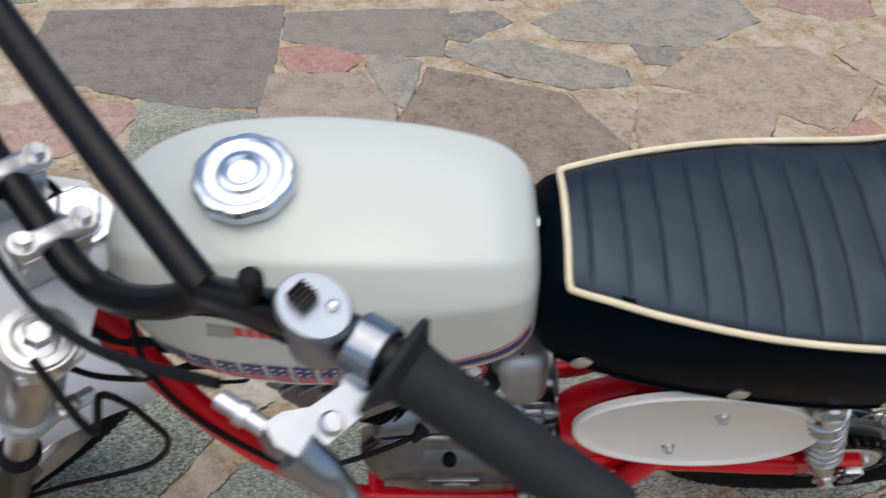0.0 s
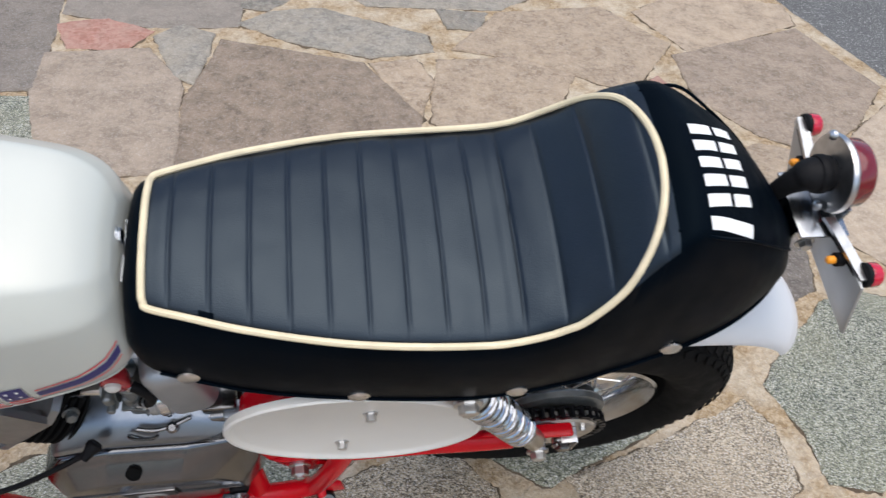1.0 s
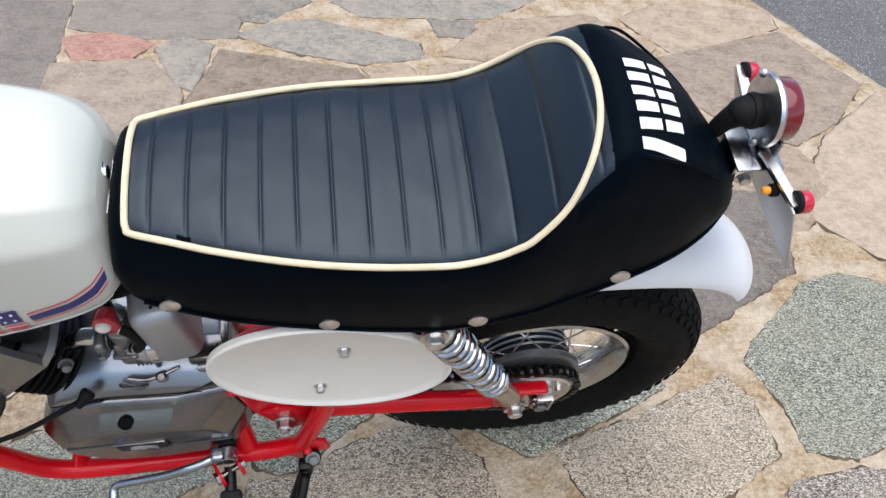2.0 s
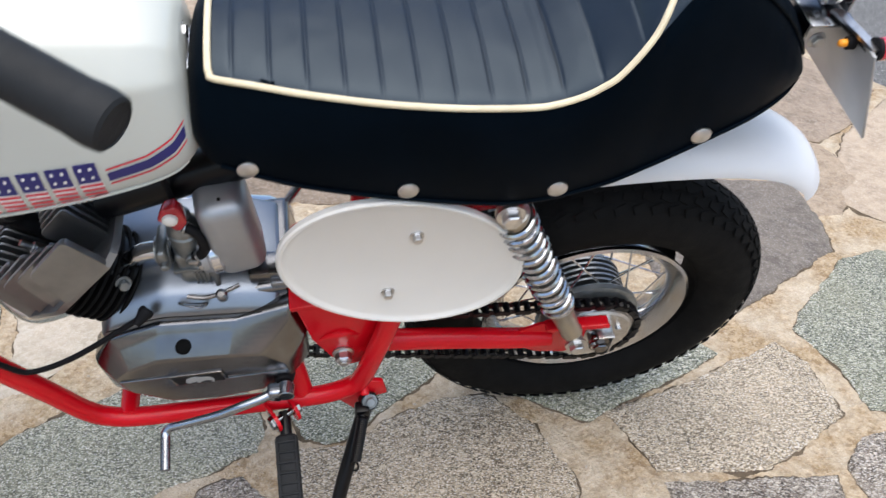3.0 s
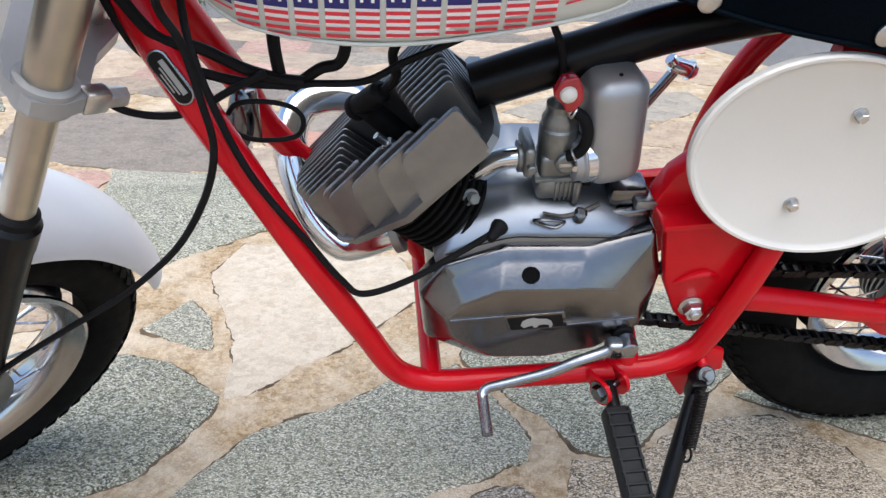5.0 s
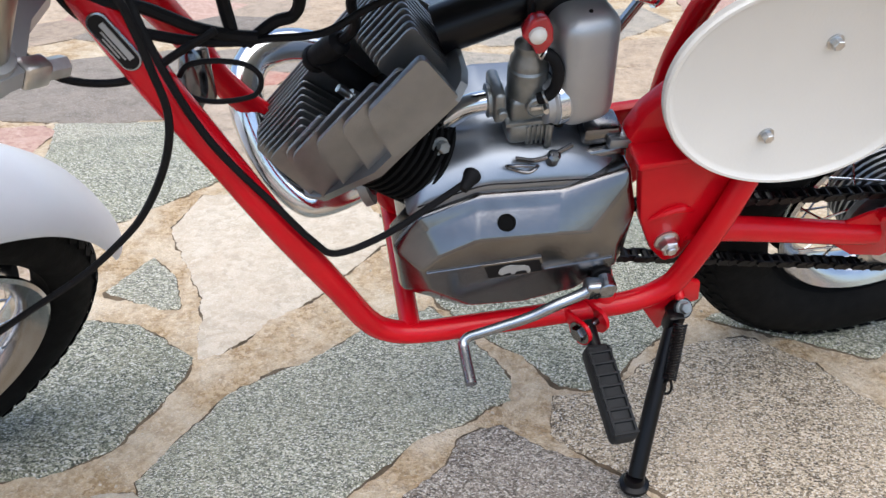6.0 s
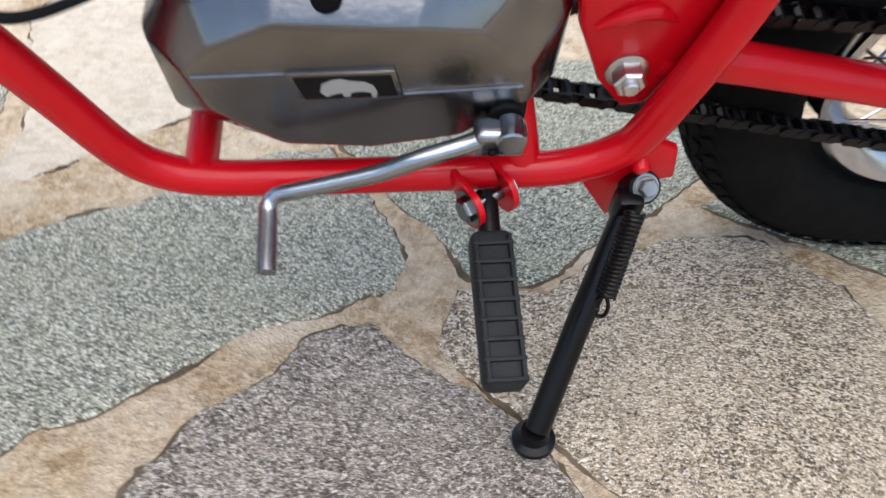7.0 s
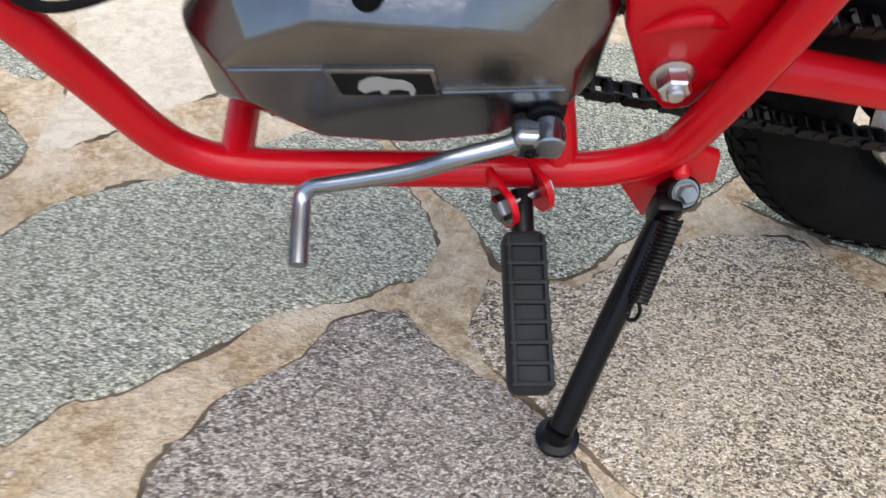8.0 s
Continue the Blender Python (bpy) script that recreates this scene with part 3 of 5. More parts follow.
head_fin(-0.0645, 0.029, 0.094, -0.001, th=0.0035, name="side_panel")
for y, s0, s1, top_a in ((-0.055, 0.000, 0.071, 0.000), (-0.044, -0.032, 0.044, 0.001), (-0.0335, -0.061, 0.013, 0.003), (-0.0265, -0.066, -0.015, 0.006)):
    head_fin(y, s0, s1, top_a, th=0.0021)
for k in range(9):
    y = -0.0325 + k * 0.0078
    head_fin(y, 0.050 - 0.002 * k, 0.096, 0.004 + 0.0012 * min(k, 5), 0.0)
    if k > 1:
        head_fin(y, -0.078 - 0.004 * min(k, 6), -0.042 + 0.002 * k, 0.006 + 0.001 * min(k, 5), 0.012)
for k in range(5):
    head_fin(0.0375 + 0.008 * k, -0.103 + 0.004 * max(0, k - 2), 0.094 - 0.004 * k, 0.010 - 0.001 * k, 0.006)
part("head_bolt", (lathe([(0.006, -0.03), (0.006, -0.006), (0.0035, -0.006), (0.0035, 0.006)], HEAD @ pose(0.010, -0.018, 0), 12)), ZINC, head)
plug = part("spark_plug_cap", merge(tube([HEAD @ Vector((0.012, 0.008, -0.03)), HEAD @ Vector((0.014, 0.008, 0.01)), HEAD @ Vector((0.018, 0.004, 0.024))], [0.010, 0.011, 0.011], 14), rod(HEAD @ Vector((0.002, 0.0145, 0.023)), HEAD @ Vector((0.044, -0.0105, 0.027)), 0.0100, 16, chamfer=0.004)), RUBBER, engine, "black rubber spark plug cap")
part("ignition_lead", tube([HEAD @ Vector((0.044, -0.010, 0.0265)), HEAD @ Vector((0.066, -0.024, 0.033)), HEAD @ Vector((0.084, -0.030, 0.052)), (-0.140, -0.028, 0.566), (-0.15, -0.015, 0.60)], 0.0040, 8), RUBBER, plug)
part("plug_seal", lathe([(0.0108, 0), (0.0118, 0.002), (0.0118, 0.006), (0.0108, 0.008)], aim(HEAD @ Vector((0.003, 0.0140, 0.023)), HEAD @ Vector((0.05, -0.014, 0.027))), 16), RUBBER, plug)

# exhaust, inlet, carburettor, air filter
exhaust = part("exhaust_pipe", tube([(-0.145, 0.0, 0.335), (-0.186, 0.0, 0.315), (-0.209, 0.004, 0.317), (-0.236, 0.03, 0.345), (-0.250, 0.065, 0.388), (-0.236, 0.1, 0.410), (-0.190, 0.12, 0.404), (-0.13, 0.125, 0.36), (-0.09, 0.125, 0.31)], 0.0165, 18), CHROME, bike, "chromed exhaust pipe curling round to the far side")
part("silencer", lathe([(0.017, 0), (0.028, 0.02), (0.03, 0.04), (0.03, 0.15), (0.02, 0.175), (0.01, 0.18)], aim((-0.095, 0.125, 0.315), (0.1, 0.125, 0.285)), 24), CHROME, exhaust)
part("flange", lathe([(0.024, 0), (0.024, 0.008)], aim((-0.146, 0, 0.334), (-0.19, 0, 0.318)), 20), ALLOY, exhaust)
part("inlet_pipe", tube([(-0.088, -0.010, 0.398), (-0.074, -0.015, 0.4135), (-0.058, -0.018, 0.427), (-0.030, -0.022, 0.434)], 0.0100, 18), CHROME, engine, "polished inlet stub")
part("inlet_flange", merge(rod((-0.094, -0.020, 0.395), (-0.086, -0.024, 0.402), 0.011, 14), hexagon(0.0055, 0.01, aim((-0.085, -0.034, 0.398), (-0.080, -0.046, 0.404)), 0.002)), CARB, engine)
CB = pose(-0.009, -0.026, 0.397, 0, -3)
carb = part("carburettor", merge(lathe([(0.0165, 0.046), (0.0170, 0.048), (0.0170, 0.072), (0.0155, 0.074), (0.0155, 0.080), (0.0105, 0.088), (0.0105, 0.092)], CB, 24), box((0, 0, 0.036), (0.032, 0.030, 0.024), 0.005, CB, 3)), CARB, bike, "small cast carburettor")
bowl = part("float_bowl", merge(bevelled(box((0, 0, 0.013), (0.036, 0.032, 0.024), 0, CB), 0.007, 3), box((0, 0, 0.0255), (0.041, 0.035, 0.004), 0.001, CB)), CARB, carb)
for k in range(5):
    part("bowl_rib", box((-0.001 + 0.0042 * k, -0.0155, 0.012), (0.0020, 0.004, 0.019), 0.0007, CB), CARB, bowl)
part("bowl_screw", rod((0.009, -0.042, 0.396), (0.009, -0.042, 0.420), 0.0030, 10), CARB, bowl)
flange = part("carburettor_flange", merge(bevelled(box((-0.026, 0.002, 0.044), (0.010, 0.040, 0.030), 0, CB), 0.004, 3), rod(CB @ Vector((-0.034, 0.002, 0.04)), CB @ Vector((-0.02, 0.002, 0.04)), 0.0145, 18)), CARB, carb)
part("flange_screw", rod(CB @ Vector((-0.025, -0.024, 0.042)), CB @ Vector((-0.025, -0.012, 0.042)), 0.0042, 10, chamfer=0.001), CARB, flange)
choke = part("choke_dial", lathe([(0.0105, 0.0), (0.0105, 0.005), (0.009, 0.0065), (0.0085, 0.005), (0.0005, 0.005)], CB @ pose(0.006, -0.015, 0.044, 90), 24), CARB, carb)
part("choke_arm", merge(box((0.006, -0.0205, 0.044), (0.015, 0.002, 0.004), 0.0006, CB @ pose(0, 0, 0, 0, 0, 0)), rod(CB @ Vector((0.011, -0.02, 0.045)), CB @ Vector((0.011, -0.028, 0.045)), 0.0028, 10)), ZINC, choke)
part("slide_cap", lathe([(0.0115, 0.088), (0.0115, 0.094), (0.006, 0.098), (0.005, 0.112)], CB @ pose(-0.001, 0, 0), 18), CARB, carb)
part("throttle_cable", tube([CB @ Vector((-0.001, 0, 0.108)), (-0.019, -0.024, 0.535), (-0.030, -0.022, 0.56), (-0.048, -0.02, 0.60)], 0.0030, 8), RUBBER, carb)
tap = part("fuel_tap", bevelled(loops_xz([(-0.050, [(-0.029, 0.512), (-0.022, 0.526), (-0.010, 0.529), (-0.004, 0.518), (-0.002, 0.506), (-0.008, 0.496), (-0.015, 0.494), (-0.020, 0.503)]), (-0.034, [(-0.027, 0.511), (-0.021, 0.523), (-0.011, 0.526), (-0.006, 0.517), (-0.005, 0.507), (-0.010, 0.499), (-0.015, 0.498), (-0.019, 0.505)])]), 0.003, 3), TAP, carb, "translucent red plastic fuel tap")
part("tap_dome", lathe([(0.0070, 0.0), (0.0066, 0.003), (0.004, 0.005), (0.0005, 0.0055)], pose(-0.0165, -0.050, 0.5135, 90), 20), PLATE, tap, "pale round tap face")
part("tap_neck", rod((-0.011, -0.042, 0.498), (-0.008, -0.043, 0.490), 0.0045, 14), ZINC, tap)
part("fuel_hose", tube([(-0.009, -0.043, 0.494), (0.000, -0.046, 0.489), (0.0055, -0.048, 0.478), (0.0055, -0.048, 0.463), (0.000, -0.047, 0.453), (-0.006, -0.044, 0.449)], 0.0050, 12), RUBBER, carb, "black rubber fuel hose")
for p, q in (((-0.008, -0.043, 0.4925), (-0.004, -0.0445, 0.491)), ((-0.002, -0.0465, 0.4515), (0.001, -0.047, 0.4535))):
    part("hose_clip", lathe([(0.0052, 0), (0.0060, 0.0004), (0.0060, 0.0016), (0.0052, 0.002)], aim(p, q), 16), ZINC, carb)
AIR = Matrix.Translation((0.0305, -0.022, 0.471)) @ pose(0, 0, 0, 0, -6, 8)
airbox = part("air_filter", bevelled(box((0, 0, 0), (0.051, 0.062, 0.106), 0.0, AIR), 0.0165, 6), FILTER, bike, "grey aluminium air filter box")
part("filter_neck", lathe([(0.019, 0), (0.0205, 0.001), (0.0205, 0.007), (0.0225, 0.009), (0.0225, 0.020), (0.021, 0.022)], AIR @ pose(-0.037, -0.008, -0.028, 0, 90), 28), FILTER, airbox)
part("neck_clamp", lathe([(0.0226, 0.010), (0.0236, 0.0105), (0.0236, 0.0185), (0.0226, 0.019)], AIR @ pose(-0.037, -0.008, -0.028, 0, 90), 28), CHROME, airbox)
part("drain_nipple", rod(AIR @ Vector((-0.02, -0.012, -0.056)), AIR @ Vector((-0.02, -0.012, -0.047)), 0.0045, 12), RUBBER, airbox)
part("filter_pin", rod(AIR @ Vector((0.0, -0.014, 0.048)), AIR @ Vector((0.0, -0.016, 0.0535)), 0.0018, 8), RUBBER, airbox)


# wheels
def wheel(name, m, rim_r, tube_r, label, hub_r=0.034, hub_w=0.03):
    """A spoked wheel; its axle is the local y of m."""
    mid = rim_r + tube_r
    turn = m @ pose(0, 0, 0, 90)
    w = part(name, lathe([(hub_r * 0.85, -hub_w), (hub_r, -hub_w + 0.003), (hub_r, -hub_w + 0.009), (hub_r * 0.8, -hub_w + 0.012), (hub_r * 0.8, hub_w - 0.012), (hub_r, hub_w - 0.009), (hub_r, hub_w - 0.003), (hub_r * 0.85, hub_w), (0.006, hub_w), (0.006, -hub_w)], turn, 32, close=True), CARB, bike, label)
    tread = [(mid + tube_r * k * math.cos(a), tube_r * k * 0.92 * math.sin(a)) for a, k in ((-2.5, 0.93), (-2.2, 0.98), (-1.9, 1.0), (-1.6, 1.0), (-1.3, 1.0), (-1.0, 1.0), (-0.75, 1.01), (-0.5, 1.0), (-0.25, 1.0), (0.0, 1.0), (0.25, 1.0), (0.5, 1.0), (0.75, 1.01), (1.0, 1.0), (1.3, 1.0), (1.6, 1.0), (1.9, 1.0), (2.2, 0.98), (2.5, 0.93))]
    tyre = part("tyre", lathe(tread, turn, 72, close=True), TYRE, w, "black rubber tyre")
    k = rim_r - 0.136
    rim = [(0.129, -0.027), (0.133, -0.030), (0.137, -0.028), (0.137, -0.024), (0.128, -0.02), (0.121, -0.013), (0.118, 0.0), (0.121, 0.013), (0.128, 0.02), (0.137, 0.024), (0.137, 0.028), (0.133, 0.030), (0.129, 0.027), (0.121, 0.021), (0.114, 0.013), (0.112, 0.0), (0.114, -0.013), (0.121, -0.021)]
    part("rim", lathe([(r + k, y) for r, y in rim], turn, 64, close=True), SPRING, w, "chromed steel rim")
    rs = 0.114 + k
    for i in range(32):
        a = 2 * math.pi * i / 32
        s = 1 if i % 2 else -1
        b = a + (0.75 if i % 4 < 2 else -0.75)
        part("spoke", rod(m @ Vector((rs * math.cos(a), s * 0.005, rs * math.sin(a))), m @ Vector((hub_r * math.cos(b), s * (hub_w - 0.006), hub_r * math.sin(b))), 0.0014, 6), CHROME, w)
    # fine tread: rows of low blocks across the crown
    bm = bmesh.new()
    count = 64
    for i in range(count):
        for j in range(-3, 4):
            a = 2 * math.pi * (i + 0.5 * (j % 2)) / count
            mm = m @ pose(0, 0, 0, 0, -math.degrees(a), 0) @ Matrix.Translation((mid, 0, 0)) @ pose(0, 0, 0, 0, 0, math.degrees(j * 0.27)) @ Matrix.Translation((tube_r, 0, 0)) @ pose(0, 0, 0, 18 * (1 if j % 2 else -1))
            bmesh.ops.create_cube(bm, size=1, matrix=mm @ Matrix.Diagonal((0.0013, 0.0092, 0.0142, 1)))
    part("tread", bm, TYRE, tyre)
    return w


REAR = Vector((0.4455, 0.012, 0.2315))
rear_wheel = wheel("rear_wheel", Matrix.Translation(REAR), 0.134, 0.0492, "rear wheel with black tyre and chromed spoked rim", 0.052, 0.034)
RT = Matrix.Translation(REAR) @ pose(0, 0, 0, 90)
for i in range(5):
    part("hub_fin", lathe([(0.052, -0.02 + i * 0.008), (0.057, -0.0195 + i * 0.008), (0.057, -0.0165 + i * 0.008), (0.052, -0.016 + i * 0.008)], RT, 32), ALLOY, rear_wheel)
sprocket_pts = []
for i in range(36 * 4):
    a = 2 * math.pi * i / 144
    r = 0.0620 if i % 4 in (0, 1) else 0.0580
    sprocket_pts.append((REAR.x + r * math.cos(a), REAR.z + r * math.sin(a)))
part("hub_flange", lathe([(0.052, 0.022), (0.064, 0.026), (0.0665, 0.029), (0.0665, 0.036), (0.060, 0.040), (0.03, 0.040)], RT, 40), CARB, rear_wheel, "dark turned hub flange")
part("sprocket", merge(prism(sprocket_pts, -0.0445, -0.0395), lathe([(0.03, 0.044), (0.050, 0.050), (0.0515, 0.060), (0.0485, 0.0625), (0.043, 0.061), (0.012, 0.0605)], RT, 36)), ZINC, rear_wheel, "steel rear sprocket")
for i in range(6):
    a = 2 * math.pi * i / 6 + 0.3
    part("sprocket_bolt", hexagon(0.0042, 0.005, pose(REAR.x + 0.034 * math.cos(a), -0.0480, REAR.z + 0.034 * math.sin(a), 90)), ZINC, rear_wheel)
part("axle", rod(REAR + Vector((0, -0.080, 0)), REAR + Vector((0, 0.080, 0)), 0.006, 14), ZINC, rear_wheel)

# fork frame: z up the steering axis, turned to the left
TURN_L = pose(0, 0, 0, 0, 22, 0) @ pose(0, 0, 0, 0, 0, 43)
STEER = Matrix.Translation(Vector((-0.323, -0.108, 0.693)) - TURN_L @ Vector((-0.04, -0.07, 0))) @ TURN_L
# the legs and wheel stand a little off the yoke's axis
FORK = STEER @ Matrix.Translation((-0.0418, -0.075, 0)) @ pose(0, 0, 0, 2.42, 2.28, 0) @ Matrix.Translation((0.04, 0.07, 0))
front_wheel = wheel("front_wheel", FORK @ pose(-0.040, -0.009, -0.551), 0.138, 0.0335, "front wheel with black tyre and chromed spoked rim", 0.05, 0.03)
FW = FORK @ pose(-0.040, -0.009, -0.551) @ pose(0, 0, 0, 90)
part("brake_drum", lathe([(0.012, 0.026), (0.048, 0.028), (0.054, 0.034), (0.054, 0.042), (0.04, 0.046), (0.012, 0.05)], FW, 36), ALLOY, front_wheel, "cast brake drum plate")
part("axle", rod(FW @ Vector((0, 0, -0.07)), FW @ Vector((0, 0, 0.085)), 0.006, 12), ZINC, front_wheel)


def S(*p):
    return STEER @ Vector(p)


def fork_leg(s):
    m = FORK @ pose(-0.04, s * 0.07, 0)
    leg = part("fork_leg", lathe([(0.0155, -0.15), (0.016, -0.148), (0.016, -0.012), (0.015, -0.01)], m, 24), FORK_TUBE, bike, "champagne aluminium fork leg")
    part("stanchion", lathe([(0.0132, -0.285), (0.0132, -0.15)], m, 24), FORK_TUBE, leg)
    part("slider", lathe([(0.012, -0.575), (0.018, -0.57), (0.0185, -0.30), (0.0195, -0.295), (0.020, -0.272), (0.0165, -0.268)], m, 24), BLACK, leg, "black fork slider")
    part("dust_seal", lathe([(0.0165, -0.27), (0.017, -0.262), (0.0136, -0.258)], m, 24), RUBBER, leg)
    part("axle_lug", rod(FORK @ Vector((-0.04, s * 0.07, -0.551)), FORK @ Vector((-0.048, s * 0.07, -0.551)), 0.014, 16), BLACK, leg)


both(fork_leg)
outline = [(0.052, -0.026), (0.052, 0.026), (0.02, 0.05), (-0.018, 0.092), (-0.04, 0.097), (-0.062, 0.088), (-0.066, 0.06), (-0.05, 0.03), (-0.035, 0.0), (-0.05, -0.03), (-0.066, -0.06), (-0.062, -0.088), (-0.04, -0.097), (-0.018, -0.092), (0.02, -0.05)]
yoke = part("top_yoke", bevelled(rings(bmesh.new(), [[S(x, y, z) for x, y in outline] for z in (-0.013, 0.0)]), 0.003), WHITE, bike, "white painted top yoke with zinc bolts")
both(lambda s: part("fork_bolt", merge(lathe([(0.026, -0.014), (0.027, 0.0), (0.025, 0.006), (0.0235, 0.006), (0.0225, 0.009), (0.017, 0.010), (0.016, 0.007), (0.0145, 0.008)], STEER @ pose(-0.04, s * 0.07, 0), 28), hexagon(0.0095, 0.017, STEER @ pose(-0.04, s * 0.07, 0), 0.006)), ZINC, yoke, "zinc fork cap"))
part("stem_nut", merge(lathe([(0.021, 0), (0.021, 0.004), (0.0185, 0.006), (0.0185, 0.010)], STEER @ pose(0.03, 0, 0), 24), hexagon(0.017, 0.022, STEER @ pose(0.03, 0, 0), 0.006)), CHROME, yoke, "chromed stem nut")
low_outline = [(0.044, -0.020), (0.044, 0.020), (0.012, 0.044), (-0.022, 0.088), (-0.04, 0.092), (-0.058, 0.086), (-0.062, 0.06), (-0.05, 0.03), (-0.035, 0.0), (-0.05, -0.03), (-0.062, -0.06), (-0.058, -0.086), (-0.04, -0.092), (-0.022, -0.088), (0.012, -0.044)]
collar = [(0.0165, -0.160), (0.0205, -0.158), (0.0205, -0.139), (0.0165, -0.137)]
lower = part("lower_yoke", merge(bevelled(rings(bmesh.new(), [[FORK @ Vector((x, y, z)) for x, y in low_outline] for z in (-0.155, -0.143)]), 0.004), lathe(collar, FORK @ pose(-0.04, -0.07, 0), 28), lathe(collar, FORK @ pose(-0.04, 0.07, 0), 28)), GREY, bike, "grey lower fork yoke")
both(lambda s: part("pinch_bolt", merge(box((-0.012, s * 0.082, -0.150), (0.02, 0.014, 0.018), 0.003, FORK), hexagon(0.0075, 0.016, FORK @ pose(-0.004, s * 0.082, -0.150, 0, 90))), ZINC, lower))
part("stem", rod(FORK @ Vector((0.03, 0, -0.16)), FORK @ Vector((0.03, 0, 0.0)), 0.013, 14), ZINC, lower)
part("front_number_shield", bevelled(rings(bmesh.new(), [[FORK @ Vector((x, y, z)) for y, z in ((-0.075, -0.13), (0.075, -0.13), (0.085, -0.02), (0.085, 0.05), (0.06, 0.08), (-0.06, 0.08), (-0.085, 0.05), (-0.085, -0.02))] for x in (-0.085, -0.079)]), 0.002), WHITE, lower, "white plastic front shield")

# handlebar
def bar(s):
    return [S(-0.006, s * 0.02, 0.046), S(-0.006, s * 0.05, 0.046), S(-0.002, s * 0.075, 0.05), S(0.004, s * 0.10, 0.072), S(0.013, s * 0.121, 0.1), S(0.023, s * 0.136, 0.128), S(0.022, s * 0.165, 0.17), S(0.024, s * 0.20, 0.212), S(0.03, s * 0.226, 0.231), S(0.036, s * 0.251, 0.239), S(0.068, s * 0.349, 0.251)]


bars = part("handlebar", tube(bar(-1)[::-1] + bar(1), 0.0112, 14, 5), BLACK, bike, "black high-rise handlebar with a cross brace")
part("brace", tube([S(0.023, -0.138, 0.13), S(0.02, 0.0, 0.134), S(0.023, 0.138, 0.13)], 0.0112, 14), BLACK, bars)
for s in (-1, 1):
    part("bar_clamp", merge(bevelled(box((-0.006, s * 0.028, 0.052), (0.058, 0.017, 0.012), 0.0, STEER), 0.005, 3), box((-0.006, s * 0.028, 0.022), (0.05, 0.016, 0.044), 0.003, STEER)), ZINC, bars, "polished bar clamp")
    for u in (-0.026, 0.014):
        part("clamp_bolt", hexagon(0.0062, 0.008, STEER @ pose(u, s * 0.028, 0.058), 0.001), ZINC, bars)


def grip(s):
    a, b = S(0.032, s * 0.240, 0.2375), S(0.0655, s * 0.354, 0.2505)
    L = (b - a).length
    part("grip", lathe([(0.020, 0.0), (0.0245, 0.001), (0.025, 0.004), (0.022, 0.006), (0.0162, 0.010), (0.0150, 0.02), (0.0146, L - 0.012), (0.0152, L - 0.006), (0.0154, L), (0.0145, L + 0.006), (0.0125, L + 0.0075), (0.012, L + 0.0065)], aim(a, b), 28), GRIP, bars, "dark grey rubber grip")


both(grip)
SW_TOP, SW_AX = S(0.0131, -0.2, 0.245), Vector((0.08, -0.02, 1.0)).normalized()
SWM = aim(SW_TOP - SW_AX * 0.029, SW_TOP) @ pose(0, 0, 0, 0, 0, 65) @ Matrix.Diagonal((0.86, 0.86, 0.88, 1))
switch = part("switch_pod", lathe([(0.015, -0.022), (0.0185, -0.018), (0.019, 0.024), (0.0225, 0.026), (0.0225, 0.031), (0.021, 0.033)], SWM @ Matrix.Diagonal((1.0, 0.82, 1, 1)), 32), POD, bars, "zinc light switch with a black slider")
part("slider", merge(box((0.006, 0.002, 0.036), (0.013, 0.012, 0.009), 0.001, SWM), *[box((0.002 + 0.003 * i, 0.002, 0.0415), (0.0012, 0.012, 0.002), 0, SWM) for i in range(4)]), BLACK, switch)
part("horn_button", lathe([(0.0035, 0.032), (0.0035, 0.035), (0.002, 0.036)], SWM @ pose(-0.008, -0.006, 0), 12), ZINC, switch)
part("mirror_stub", merge(rod(S(0.02, -0.170, 0.176), S(0.012, -0.168, 0.212), 0.0045, 12), lathe([(0.005, 0), (0.0065, 0.002), (0.0065, 0.009), (0.004, 0.011)], aim(S(0.012, -0.168, 0.208), S(0.006, -0.164, 0.23)), 14)), RUBBER, bars)
part("cable_tie", lathe([(0.0125, 0), (0.0145, 0.002), (0.0145, 0.014), (0.0125, 0.016)], aim(S(0.03, -0.222, 0.229), S(0.036, -0.251, 0.239)), 16), RUBBER, bars)
bracket_outline = [(0.026, -0.221), (0.043, -0.240), (0.030, -0.248), (0.0145, -0.2515), (-0.011, -0.2525), (-0.024, -0.2505), (-0.0295, -0.239), (-0.028, -0.228), (-0.018, -0.2285), (-0.006, -0.234), (0.0105, -0.2345)]
perch = part("lever_perch", merge(lathe([(0.0150, 0), (0.0165, 0.002), (0.0165, 0.017), (0.015, 0.019)], aim(S(0.0275, -0.2215, 0.2285), S(0.034, -0.246, 0.2375)), 24), bevelled(rings(bmesh.new(), [[S(x, y, z + 0.30 * max(0.0, x + 0.002)) for x, y in bracket_outline] for z in (0.204, 0.219)]), 0.004, 3)), SATIN, bars, "cast aluminium lever bracket")
part("pivot_screw", lathe([(0.006, 0.0), (0.006, 0.004), (0.0045, 0.006)], STEER @ pose(-0.004, -0.246, 0.219), 14), ZINC, perch)
part("cable_adjuster", merge(rod(S(-0.026, -0.230, 0.213), S(-0.034, -0.206, 0.209), 0.0046, 14), lathe([(0.0062, 0), (0.0062, 0.005)], aim(S(-0.029, -0.221, 0.212), S(-0.034, -0.206, 0.209)), 14)), ZINC, perch)
